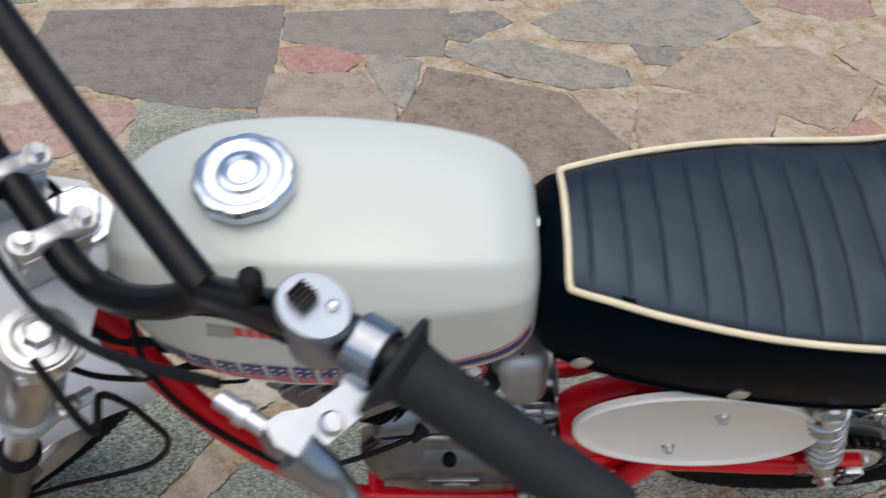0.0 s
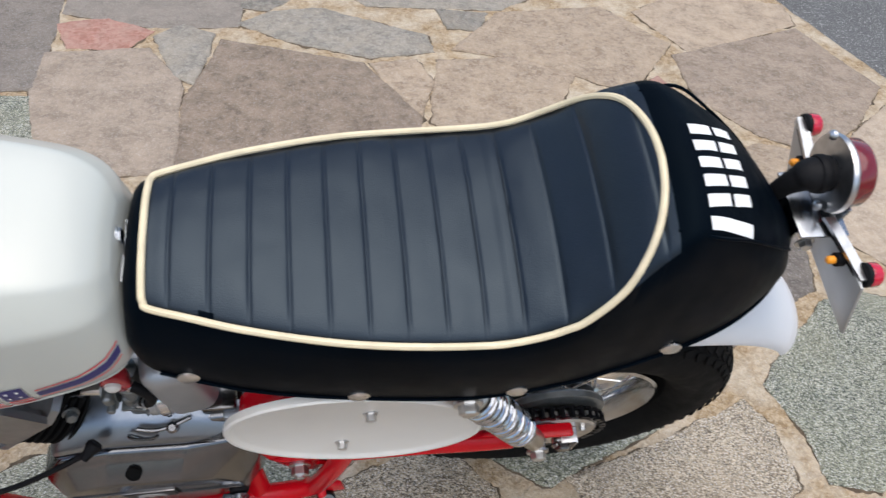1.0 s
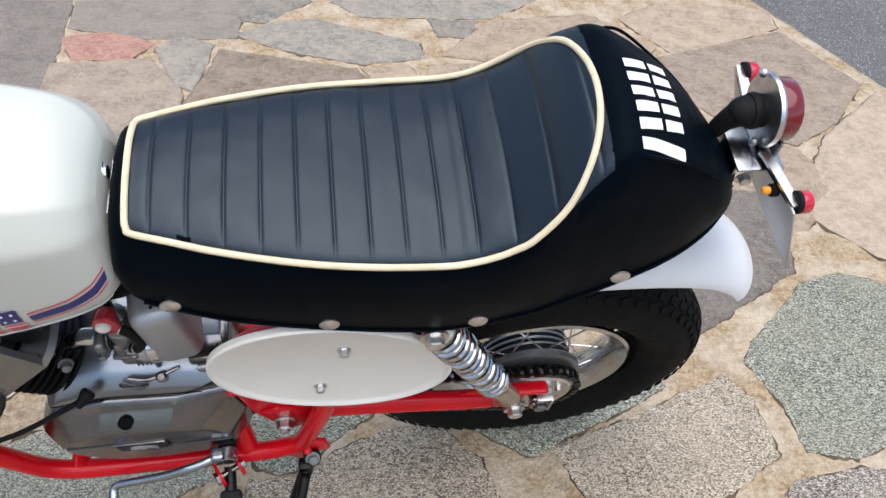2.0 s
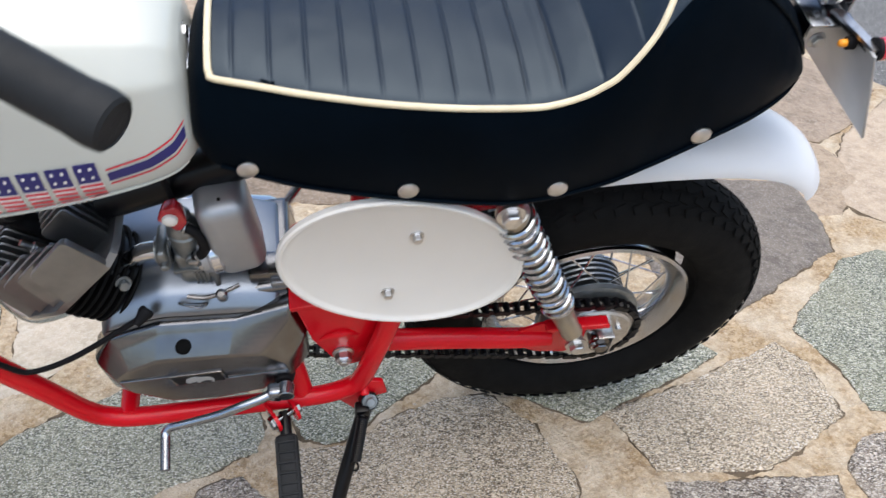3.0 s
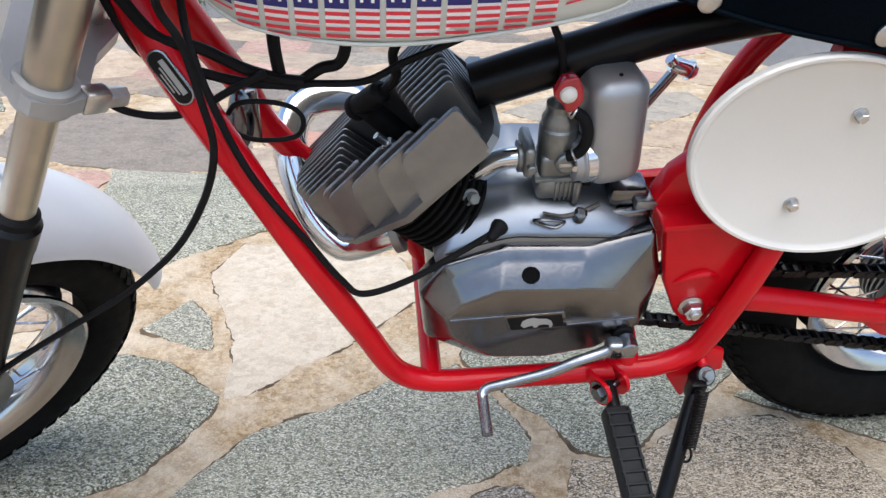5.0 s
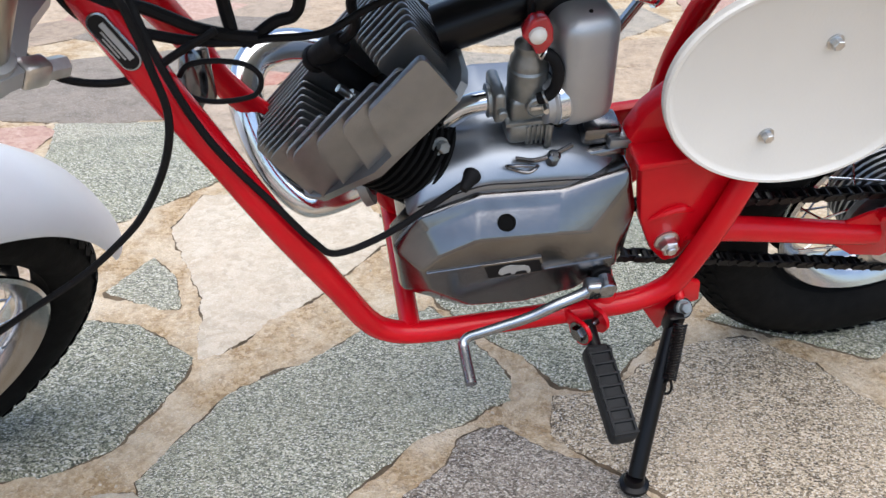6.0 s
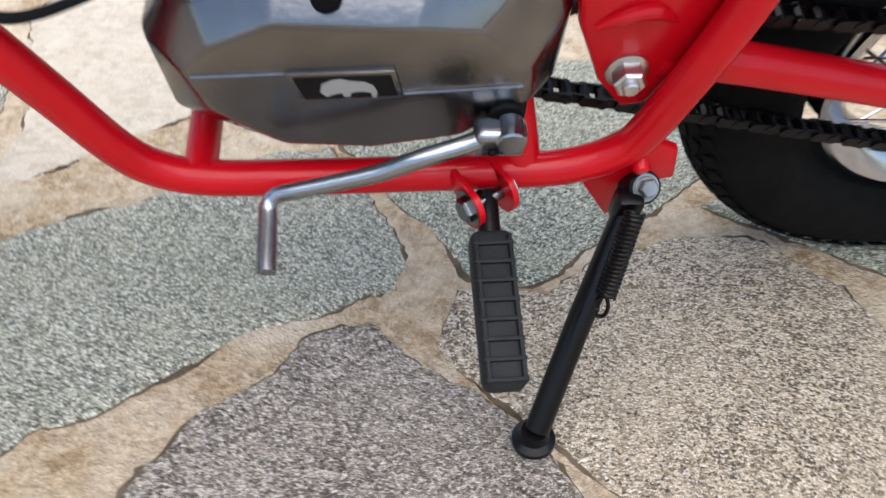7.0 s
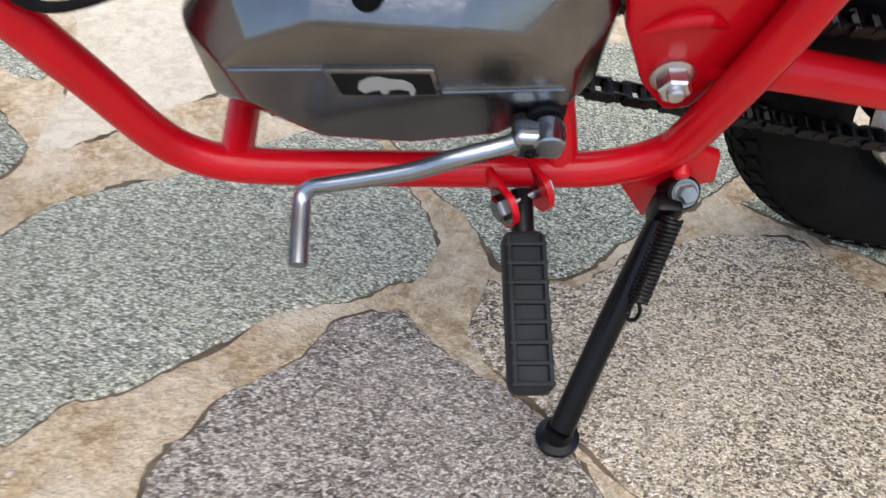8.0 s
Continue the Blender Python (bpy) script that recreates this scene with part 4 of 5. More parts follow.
blade = part("clutch_lever", tube([S(-0.022, -0.246, 0.214), S(-0.016, -0.262, 0.209), S(-0.012, -0.277, 0.204), S(-0.015, -0.30, 0.197), S(-0.022, -0.325, 0.189), S(-0.03, -0.35, 0.182), S(-0.034, -0.366, 0.18)], [0.012, 0.0105, 0.007, 0.0055, 0.005, 0.0046, 0.0042], 14, 6, flat=0.7), SATIN, bars, "polished clutch lever with a ball end")
bm = bmesh.new()
bmesh.ops.create_uvsphere(bm, u_segments=20, v_segments=14, radius=0.0085, matrix=Matrix.Translation(S(-0.034, -0.371, 0.18)))
part("ball_end", bm, SATIN, blade)

# tank
TANK = [(-0.299, 0.34, 0.40, 0.52), (-0.294, 0.52, 0.52, 0.66), (-0.283, 0.68, 0.65, 0.79), (-0.262, 0.83, 0.79, 0.91), (-0.235, 0.94, 0.90, 0.97), (-0.2, 1.01, 0.97, 1.0), (-0.14, 1.05, 1.0, 1.0), (-0.07, 1.0, 0.96, 0.98), (-0.02, 0.91, 0.88, 0.945), (0.0, 0.85, 0.81, 0.91), (0.014, 0.76, 0.71, 0.85), (0.022, 0.64, 0.59, 0.76), (0.026, 0.46, 0.45, 0.62)]


def tank_section(x, wf, top, low):
    zb = 0.579 + max(0, x + 0.15) * 0.09
    mid = 0.655
    prof = [(0.0, 0.737), (0.061, 0.727), (0.086, 0.697), (0.0945, 0.62), (0.088, zb), (0.05, zb - 0.012), (0, zb - 0.012)]
    half = fillet(prof, [0, 0.006, 0.007, 0.02, 0.010, 0.01, 0], 4)
    half = [(y * wf, mid + (z - mid) * (top if z > mid else low)) for y, z in half]
    return [Vector((x, -y, z)) for y, z in half] + [Vector((x, y, z)) for y, z in half[-2:0:-1]]


n = 56
xs = [-0.299 + 0.325 * (0.5 - 0.5 * math.cos(math.pi * i / n)) for i in range(n + 1)]
tank_bm = rings(bmesh.new(), [tank_section(x, *lerp_table(TANK, x)) for x in xs])
for v in tank_bm.verts:
    k = max(0.0, min(1.0, (v.co.x + 0.06) / 0.07))
    v.co.x += k * (0.002 - 0.105 * max(0.0, v.co.z - 0.625))
bmesh.ops.recalc_face_normals(tank_bm, faces=tank_bm.faces)
tank_bvh = BVHTree.FromBMesh(tank_bm)
tank = part("fuel_tank", tank_bm, CREAM, bike, "cream enamelled fuel tank with flag-striped decals", angle=60)
CAP = Matrix.Translation((-0.189, -0.003, 0.7305)) @ pose(0, 0, 0, 0, -2, 0) @ Matrix.Diagonal((0.93, 0.93, 1, 1))
cap_bm = bmesh.new()
loops = []
for r, h in ((0.030, 0.0), (0.034, 0.002), (0.0385, 0.004), (0.0395, 0.008), (0.0395, 0.013), (0.037, 0.016), (0.031, 0.017), (0.029, 0.0155), (0.020, 0.0155), (0.0185, 0.018), (0.014, 0.019), (0.011, 0.0165), (0.001, 0.016)):
    ring = []
    for j in range(64):
        a = 2 * math.pi * j / 64
        lobe = 1 - 0.055 * (1 - abs(math.sin(5 * a)) ** 0.6) if r > 0.033 else 1
        ring.append(CAP @ Vector((r * lobe * math.cos(a), r * lobe * math.sin(a), h)))
    loops.append(ring)
cap = part("fuel_cap", rings(cap_bm, loops), CAP_METAL, tank, "chromed scalloped fuel cap")
part("tank_rear_bracket", merge(box((0.023, 0, 0.655), (0.026, 0.034, 0.004), 0.001), box((0.0185, 0, 0.672), (0.003, 0.034, 0.036), 0.001), rod((0.023, -0.026, 0.662), (0.023, 0.026, 0.662), 0.004, 10), hexagon(0.006, 0.005, pose(0.020, 0.006, 0.676, 0, 90), 0.002)), CHROME, tank)
part("tank_seam", tube([Vector((x, -lerp_table(TANK, x)[0] * 0.086, 0.655 + (0.5785 + max(0, x + 0.15) * 0.09 - 0.655) * lerp_table(TANK, x)[2])) for x in (-0.29, -0.26, -0.2, -0.14, -0.07, -0.02, 0.005, 0.016)], 0.0016, 8, 5), CREAM, tank)


def decal(name, quad, mat, parent, bvh=tank_bvh, off=0.0006, nx=4, nz=3, way=(0, 1, 0), label=""):
    """A thin print laid onto the surface under four corners (x, z), or (x, y) when laid from above."""
    bm = bmesh.new()
    d = Vector(way)
    grid = []
    for j in range(nz + 1):
        row = []
        for i in range(nx + 1):
            u, v = i / nx, j / nz
            a = Vector(quad[0]).lerp(Vector(quad[1]), u)
            b = Vector(quad[3]).lerp(Vector(quad[2]), u)
            p = a.lerp(b, v)
            o = Vector((p.x, -0.6, p.y)) if d.y > 0.5 else Vector((p.x, p.y, 1.2))
            hit, nrm, _, _ = bvh.ray_cast(o, d)
            if hit is None:
                bm.free()
                return None
            nrm = nrm if nrm.dot(d) < 0 else -nrm
            row.append(bm.verts.new(hit + nrm * off))
        grid.append(row)
    for r0, r1 in zip(grid, grid[1:]):
        for i in range(nx):
            bm.faces.new((r0[i], r0[i + 1], r1[i + 1], r1[i]))
    return part(name, bm, mat, parent, label)


def tank_band(x0, x1, z0, z1, h, off, mat, name):
    decal(name, [(x0, z0 - h / 2), (x1, z1 - h / 2), (x1, z1 + h / 2), (x0, z0 + h / 2)], mat, tank, off=off, nx=8, nz=1)


# lettering as plain flag-coloured blocks
for i in range(11):
    x0 = -0.261 + i * 0.0199
    x1 = x0 + 0.0158
    zb = 0.5800 + i * 0.0010

    def q(a, b, c, d):
        return [(x0 + (x1 - x0) * a, zb + 0.0445 * c), (x0 + (x1 - x0) * b, zb + 0.0445 * c), (x0 + (x1 - x0) * b, zb + 0.0445 * d), (x0 + (x1 - x0) * a, zb + 0.0445 * d)]

    block = decal("decal_block", q(0, 1, 0, 1), PAPER, tank, off=0.0005, label="flag-coloured decal block")
    for k in range(4):
        decal("decal_stripe", q(0, 1, 0.02 + 0.13 * k, 0.085 + 0.13 * k), STRIPE, block, off=0.0009, nz=1)
    decal("decal_field", q(0, 1, 0.53, 1.0), NAVY, block, off=0.0009)
    for a, c in ((0.2, 0.63), (0.65, 0.63), (0.2, 0.84), (0.65, 0.84)):
        decal("decal_dot", q(a, a + 0.13, c, c + 0.07), PAPER, block, off=0.0013, nx=1, nz=1)
for x0, x1, z0, z1 in ((-0.0405, -0.010, 0.616, 0.6225), (-0.010, 0.010, 0.6225, 0.631), (0.010, 0.019, 0.631, 0.639), (-0.263, -0.278, 0.605, 0.609), (-0.278, -0.292, 0.609, 0.618)):
    tank_band(x0, x1, z0, z1, 0.0095, 0.0006, NAVY, "navy_stripe")
    tank_band(x0, x1, z0 + 0.0085, z1 + 0.0085, 0.0018, 0.0006, STRIPE, "red_stripe")
    tank_band(x0, x1, z0 - 0.0085, z1 - 0.0085, 0.0018, 0.0006, STRIPE, "red_stripe")
for i in range(3):
    decal("model_mark", [(-0.219 + 0.007 * i, 0.664), (-0.213 + 0.007 * i, 0.664), (-0.211 + 0.007 * i, 0.680), (-0.217 + 0.007 * i, 0.680)], GREY, tank, nx=2, nz=2)
for i in range(6):
    decal("model_mark", [(-0.197 + 0.0078 * i, 0.669), (-0.191 + 0.0078 * i, 0.669), (-0.191 + 0.0078 * i, 0.680), (-0.197 + 0.0078 * i, 0.680)], STRIPE, tank, nx=2, nz=2)

# seat
SEAT = [(0.024, 0.044, 0.655, 0.060, 0.624), (0.028, 0.049, 0.668, 0.066, 0.616), (0.034, 0.052, 0.677, 0.071, 0.610), (0.042, 0.053, 0.680, 0.074, 0.605), (0.107, 0.073, 0.679, 0.088, 0.5905), (0.19, 0.089, 0.676, 0.096, 0.577), (0.28, 0.095, 0.674, 0.099, 0.5655), (0.32, 0.094, 0.681, 0.099, 0.569), (0.35, 0.091, 0.701, 0.098, 0.578),
        (0.375, 0.083, 0.733, 0.097, 0.588), (0.395, 0.074, 0.757, 0.095, 0.597), (0.415, 0.067, 0.768, 0.093, 0.606), (0.45, 0.059, 0.752, 0.087, 0.622), (0.49, 0.049, 0.722, 0.074, 0.631), (0.525, 0.035, 0.686, 0.053, 0.633), (0.55, 0.020, 0.655, 0.030, 0.630), (0.562, 0.008, 0.640, 0.012, 0.628)]


def seat_section(x):
    wt, zt, wb, zb = lerp_table(SEAT, x)
    rib = puff = 0.0
    if 0.052 < x < 0.395:
        d = ((x - 0.060) / 0.0278) % 1.0
        d = min(d, 1 - d)
        rib = -0.0012 * math.exp(-((d / 0.05) ** 2))
        puff = 0.0006 * math.sin(math.pi * d) if x < 0.30 else 0.0022 * math.sin(math.pi * d)
    half = []
    for i in range(6):
        t = i / 5
        half.append((wb + (wt - wb) * t + 0.007 * math.sin(math.pi * t), zb + (zt - 0.002 - zb) * t))
    for i in range(1, 11):
        t = i / 10
        half.append((wt * (1 - t), zt + 0.011 * (1 - (1 - t) ** 2.4) + (rib + puff) * min(1, t * 5)))
    ring = [Vector((x, -y, z)) for y, z in half] + [Vector((x, y, z)) for y, z in half[-2::-1]]
    return [p + Vector((0, 0, 0.0012 * noise.noise(p * 22) + 0.0007 * noise.noise(p * 70))) for p in ring]


# rings close together at each stitched groove, wider between
ribs = [0.060 + 0.0278 * i for i in range(13)]
xs = [0.024 + i * 0.00269 for i in range(201)]
xs = sorted([x for x in xs if min(abs(x - r) for r in ribs) > 0.0042] + [r + d for r in ribs for d in (-0.0034, -0.0022, -0.0013, -0.0006, 0, 0.0006, 0.0013, 0.0022, 0.0034)])
seat_bm = rings(bmesh.new(), [seat_section(x) for x in xs])
bmesh.ops.recalc_face_normals(seat_bm, faces=seat_bm.faces)
seat_bvh = BVHTree.FromBMesh(seat_bm)
seat = part("seat", seat_bm, VINYL_SHADED, bike, "black ribbed vinyl seat with a humped tail", angle=60)
# the cushion top gets the copy that carries the sky glare
seat.data.materials.append(RIBBED_LIT)
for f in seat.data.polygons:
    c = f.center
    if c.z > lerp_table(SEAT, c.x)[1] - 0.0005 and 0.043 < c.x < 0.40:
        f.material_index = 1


def on_seat(x, y, off=0.001):
    p = seat_bvh.ray_cast(Vector((x, y, 1.2)), Vector((0, 0, -1)))[0]
    return p + Vector((0, 0, off))


def pipe_side(s):
    out = [on_seat(0.0425, s * 0.02, 0.0015), on_seat(0.0425, s * 0.045, 0.0015), on_seat(0.0435, s * 0.051, 0.0015), Vector((0.047, s * 0.0555, 0.6805))]
    for x in (0.075, 0.107, 0.15, 0.19, 0.235, 0.28, 0.30, 0.32, 0.335, 0.35):
        wt, zt, _, _ = lerp_table(SEAT, x)
        out.append(Vector((x, s * (wt + 0.0008), zt + 0.0005)))
    return out + [on_seat(0.372, s * 0.0815), on_seat(0.387, s * 0.060), on_seat(0.396, s * 0.032)]


part("piping", tube(pipe_side(-1) + [on_seat(0.399, 0)] + pipe_side(1)[::-1], 0.0027, 8, 5, closed=True), PIPING, seat, "cream piping round the cushion")
both(lambda s: part("tail_seam", tube([on_seat(0.40, s * 0.058, 0.0)] + [Vector((x, s * (lerp_table(SEAT, x)[0] + 0.001), lerp_table(SEAT, x)[1])) for x in (0.43, 0.46, 0.50, 0.535, 0.555)], 0.0014, 6, 5), VINYL_SHADED, seat))
def seat_hem(s):
    part("hem", tube([Vector((x, s * (lerp_table(SEAT, x)[2] + 0.0006), lerp_table(SEAT, x)[3] + 0.001)) for x in (0.042, 0.107, 0.19, 0.28, 0.35, 0.395, 0.45, 0.49, 0.525, 0.552)], 0.0022, 6, 5), VINYL_SHADED, seat)


both(seat_hem)
for s in (-1, 1):
    for x, z in ((0.063, 0.6060), (0.1908, 0.5904), (0.319, 0.5846), (0.4387, 0.6275)):
        wt, zt, wb, zb = lerp_table(SEAT, x)
        t = (z - zb) / (zt - zb)
        y = wb + (wt - wb) * t + 0.007 * math.sin(math.pi * t)
        part("snap", lathe([(0.0088, 0.0), (0.0088, 0.0015), (0.0065, 0.0032), (0.0005, 0.0038)], pose(x, s * (y + 0.0004), z, 90 if s < 0 else -90), 20), ZINC, seat, "dull metal snap fastener")
# lettering on the tail as plain white slanted blocks, two rows
for row, (x0, w, k) in enumerate(((0.422, 0.022, 6), (0.448, 0.0195, 5))):
    for i in range(k):
        y0 = -0.060 + i * 0.0142 + row * 0.021
        wide = 0.044 if i == 0 and row == 0 else w
        thick = 0.0085 if i == 0 and row == 0 else 0.0088
        skew = 0.006
        decal("white_mark", [(x0, y0), (x0 + wide, y0 + skew), (x0 + wide, y0 + skew + thick), (x0, y0 + thick)], PAPER, seat, seat_bvh, 0.0006, 5, 3, (0, 0, -1))

# oval side plate
pm = Matrix.Translation((0.1925, -0.0925, 0.4755)) @ pose(0, 0, 0, 0, 22, 0) @ Matrix.Diagonal((1.03, 1, 0.79, 1)) @ pose(0, 0, 0, 90)
plate = part("side_plate", lathe([(0.001, 0.0005), (0.108, 0.0005), (0.111, 0.002), (0.1135, 0.0048), (0.1165, 0.005), (0.118, 0.003), (0.1175, -0.003), (0.001, -0.003)], pm, 72), PLATE, bike, "oval ivory plastic side plate with two bolts")
for x, z in ((0.2025, 0.520), (0.1777, 0.4327)):
    part("bolt", hexagon(0.0046, 0.0075, pose(x, -0.093, z, 90), 0.0012), ZINC, plate)
    part("stand_off", rod((x, -0.092, z), (x, -0.06, z), 0.005, 10), ZINC, plate)


# shocks
def shock(s):
    a, b = Vector((0.284, s * 0.087, 0.549)), Vector((0.411, s * 0.066 * (1 if s < 0 else 1.3), 0.2625))
    m = aim(a, b)
    L = (b - a).length
    sh = part("shock_absorber", lathe([(0.008, 0.004), (0.0125, 0.010), (0.0165, 0.014), (0.0165, 0.019), (0.0115, 0.021), (0.0115, L * 0.70), (0.0178, L * 0.705), (0.0178, L * 0.72), (0.0145, L * 0.735), (0.0138, L * 0.80), (0.0125, L - 0.022), (0.0135, L - 0.020), (0.0135, L - 0.015), (0.0105, L - 0.010), (0.0105, L)], m, 24), FORK_TUBE, bike, "chromed coil spring shock absorber")
    turns = 14
    pts = [m @ Vector((0.0172 * math.cos(t), 0.0172 * math.sin(t), 0.02 + (L * 0.70 - 0.02) * t / (2 * math.pi * turns))) for t in (2 * math.pi * turns * i / 270 for i in range(271))]
    part("spring", tube(pts, 0.0034, 8, 0), SPRING, sh, "chromed coil spring")
    for p in (a, b):
        part("eye", merge(rod(p + Vector((0, s * 0.010, 0)), p - Vector((0, s * 0.014, 0)), 0.0105, 18, chamfer=0.002), hexagon(0.0092, 0.012, Matrix.Translation(p + Vector((0, s * 0.011, 0))) @ pose(0, 0, 0, 90 if s < 0 else -90), 0.003)), ZINC, sh)


both(shock)


# swing arm with end plates and chain tensioners
def swing(s):
    w = s * (1.0 if s < 0 else 1.3)
    arm = part("swing_arm", tube([(0.150, w * 0.068, 0.298), (0.205, w * 0.064, 0.2865), (0.28, w * 0.060, 0.269), (0.34, w * 0.058, 0.2555), (0.385, w * 0.056, 0.248)], 0.0132, 16, flat=0.8), RED, bike, "red enamelled swing arm")
    part("end_plate", prism([(0.335, 0.240), (0.345, 0.268), (0.37, 0.280), (0.452, 0.279), (0.457, 0.266), (0.432, 0.260), (0.432, 0.222), (0.412, 0.206), (0.372, 0.214)], w * 0.052, w * 0.057, 0.002), RED, arm)
    part("slot_edge", prism([(0.375, 0.272), (0.374, 0.281), (0.453, 0.280), (0.458, 0.270)], w * 0.050, w * 0.066, 0.003), RED, arm)
    block = part("tensioner", merge(box((0.4515, w * 0.059, 0.2325), (0.021, 0.012, 0.028), 0.003), hexagon(0.0095, 0.009, pose(0.4515, w * 0.064, 0.2325, 90 if s < 0 else -90), 0.002)), CAST, arm, "dull steel chain tensioner")
    part("tensioner_plate", merge(box((0.4655, w * 0.059, 0.2335), (0.003, 0.020, 0.036), 0.001), box((0.456, w * 0.059, 0.2505), (0.020, 0.018, 0.003), 0.001)), ZINC, block)


both(swing)

# chain
def chain_path():
    c0, r0, c1, r1 = Vector((0.07, 0.279)), 0.033, Vector((REAR.x, REAR.z)), 0.0600
    d = c1 - c0
    base = math.atan2(d.y, d.x)
    off = math.acos((r0 - r1) / d.length)
    pts = []
    for i in range(13):
        a = base - off - (2 * math.pi - 2 * off) * 0 + (-(2 * math.pi - 2 * off)) * i / 12
        pts.append(c0 + r0 * Vector((math.cos(a), math.sin(a))))
    for i in range(25):
        a = base + off - 2 * off * i / 24
        pts.append(c1 + r1 * Vector((math.cos(a), math.sin(a))))
    return pts


path = chain_path()
path.append(path[0])
lens = [0.0]
for a, b in zip(path, path[1:]):
    lens.append(lens[-1] + (b - a).length)
links = round(lens[-1] / 0.0127)
chain_bm = bmesh.new()
for i in range(links):
    t0, t1 = lens[-1] * i / links, lens[-1] * (i + 1) / links

    def at(t):
        for k in range(len(path) - 1):
            if t <= lens[k + 1] + 1e-9:
                return path[k].lerp(path[k + 1], (t - lens[k]) / max(1e-9, lens[k + 1] - lens[k]))
        return path[-1]

    a, b = at(t0), at(t1)
    c, ang = (a + b) / 2, math.atan2((b - a).y, (b - a).x)
    m = pose(c.x, -0.0420, c.y, 0, -math.degrees(ang), 0)
    for s in (-1, 1):
        bmesh.ops.create_cube(chain_bm, size=1, matrix=m @ Matrix.Translation((0, s * (0.0062 if i % 2 else 0.0046), 0)) @ Matrix.Diagonal((0.0160, 0.0014, 0.0082, 1)))
    lathe([(0.0042, -0.0075), (0.0042, 0.0075)], pose(a.x, -0.0420, a.y, 90), 8, chain_bm)
part("chain", chain_bm, BLACK, bike, "oily black drive chain")

# side stand
stand = part("side_stand", tube([(0.156, -0.102, 0.212), (0.125, -0.162, 0.1495), (0.1, -0.2165, 0.091)], 0.0088, 16, 2), BLACK, bike, "black steel side stand")
part("foot", lathe([(0.008, -0.001), (0.0135, 0.0), (0.0152, 0.002), (0.0152, 0.006), (0.011, 0.009), (0.009, 0.015)], Matrix.Translation((0.0985, -0.2215, 0.078)) @ pose(0, 0, 0, -18, 0, 0) @ pose(0, 0, 0, 4, -4, 0), 26), BLACK, stand)
PV = aim((0.157, -0.094, 0.206), (0.157 + 0.14, -0.094 - 0.66, 0.206 + 0.74))
part("knuckle", merge(lathe([(0.0108, 0.0), (0.0108, 0.017), (0.0098, 0.018)], PV, 22), box((0.150, -0.110, 0.205), (0.018, 0.016, 0.026), 0.004)), BLACK, stand)
part("pivot_bolt", merge(lathe([(0.0075, 0.0165), (0.0075, 0.0190), (0.0068, 0.0195)], PV, 22), hexagon(0.0062, 0.0065, PV @ pose(0, 0, 0.018), 0.0005)), CARB, stand)
part("stop_peg", rod((0.153, -0.09, 0.236), (0.154, -0.103, 0.231), 0.0052, 12, chamfer=0.0015), RED, stand)
part("bracket", prism([(0.12, 0.212), (0.147, 0.170), (0.156, 0.182), (0.158, 0.205), (0.182, 0.214), (0.176, 0.242), (0.155, 0.25), (0.135, 0.228)], -0.094, -0.087, 0.002), RED, stand, "red welded stand bracket")
sa, sb = Vector((0.150, -0.123, 0.2175)), Vector((0.1375, -0.157, 0.171))
sm = aim(sa, sb)
SL = (sb - sa).length
part("spring", tube([sm @ Vector((0.0058 * math.cos(t), 0.0058 * math.sin(t), SL * t / (2 * math.pi * 20))) for t in (2 * math.pi * 20 * i / 240 for i in range(241))], 0.00125, 6, 0), BLACK, stand)
part("spring_hook", tube([sb, sb + Vector((0.003, -0.004, -0.008)), sb + Vector((0.001, -0.006, -0.016)), sb + Vector((-0.006, -0.004, -0.016)), sb + Vector((-0.008, 0, -0.01)), sb + Vector((-0.004, 0.0, -0.004))], 0.0014, 8, 5, closed=True), BLACK, stand)
part("hook_tab", box((0.131, -0.158, 0.155), (0.01, 0.008, 0.014), 0.002), BLACK, stand)

# footrests
def footrest(s):
    rest = part("footrest", tube([(0.059, s * 0.105, 0.213), (0.060, s * 0.134, 0.207)], 0.0072, 14), BLACK, bike, "folding footrest with a ribbed rubber sleeve")
    m = Matrix.Translation((0.0615, s * 0.179, 0.1985)) @ pose(0, 0, 0, s * -9.5, 0, s * -2)
    rub = part("rubber", bevelled(box((0, 0, 0), (0.0265, 0.097, 0.021), 0, m), 0.006, 3), GRIP, rest, "black ribbed rubber sleeve")
    for i in range(8):
        part("rib", bevelled(box((0, -0.0445 + i * 0.0118, 0.0112), (0.0245, 0.0028, 0.0038), 0, m), 0.0008, 2), GRIP, rub)
    for x in (-0.0102, 0.0102):
        part("rail", bevelled(box((x, 0, 0.0112), (0.0026, 0.088, 0.0034), 0, m), 0.0009, 2), GRIP, rub)
    cm = Matrix.Translation((0.0595, s * 0.1105, 0.2145)) @ pose(0, 0, 0, 0, 0, -s * 30)
    for x in (-0.0125, 0.0125):
        ear = bmesh.new()
        rings(ear, [[cm @ Vector((xx, s * 0.0135 * math.cos(a), 0.0145 * math.sin(a))) for a in (2 * math.pi * k / 20 for k in range(20))] for xx in (x - 0.002, x + 0.002)])
        part("clevis_ear", merge(ear, box((x, -s * 0.010, 0.006), (0.004, 0.024, 0.016), 0.001, cm)), RED, rest, "red clevis ear")
    part("pin", merge(rod(cm @ Vector((-0.017, 0, 0)), cm @ Vector((0.018, 0, 0)), 0.0042, 12), hexagon(0.0085, 0.0055, cm @ pose(-0.014, 0, 0, 0, -90), 0.001), hexagon(0.0065, 0.006, cm @ pose(0.0145, 0, 0, 0, 90), 0.001)), CAST, rest)


both(footrest)

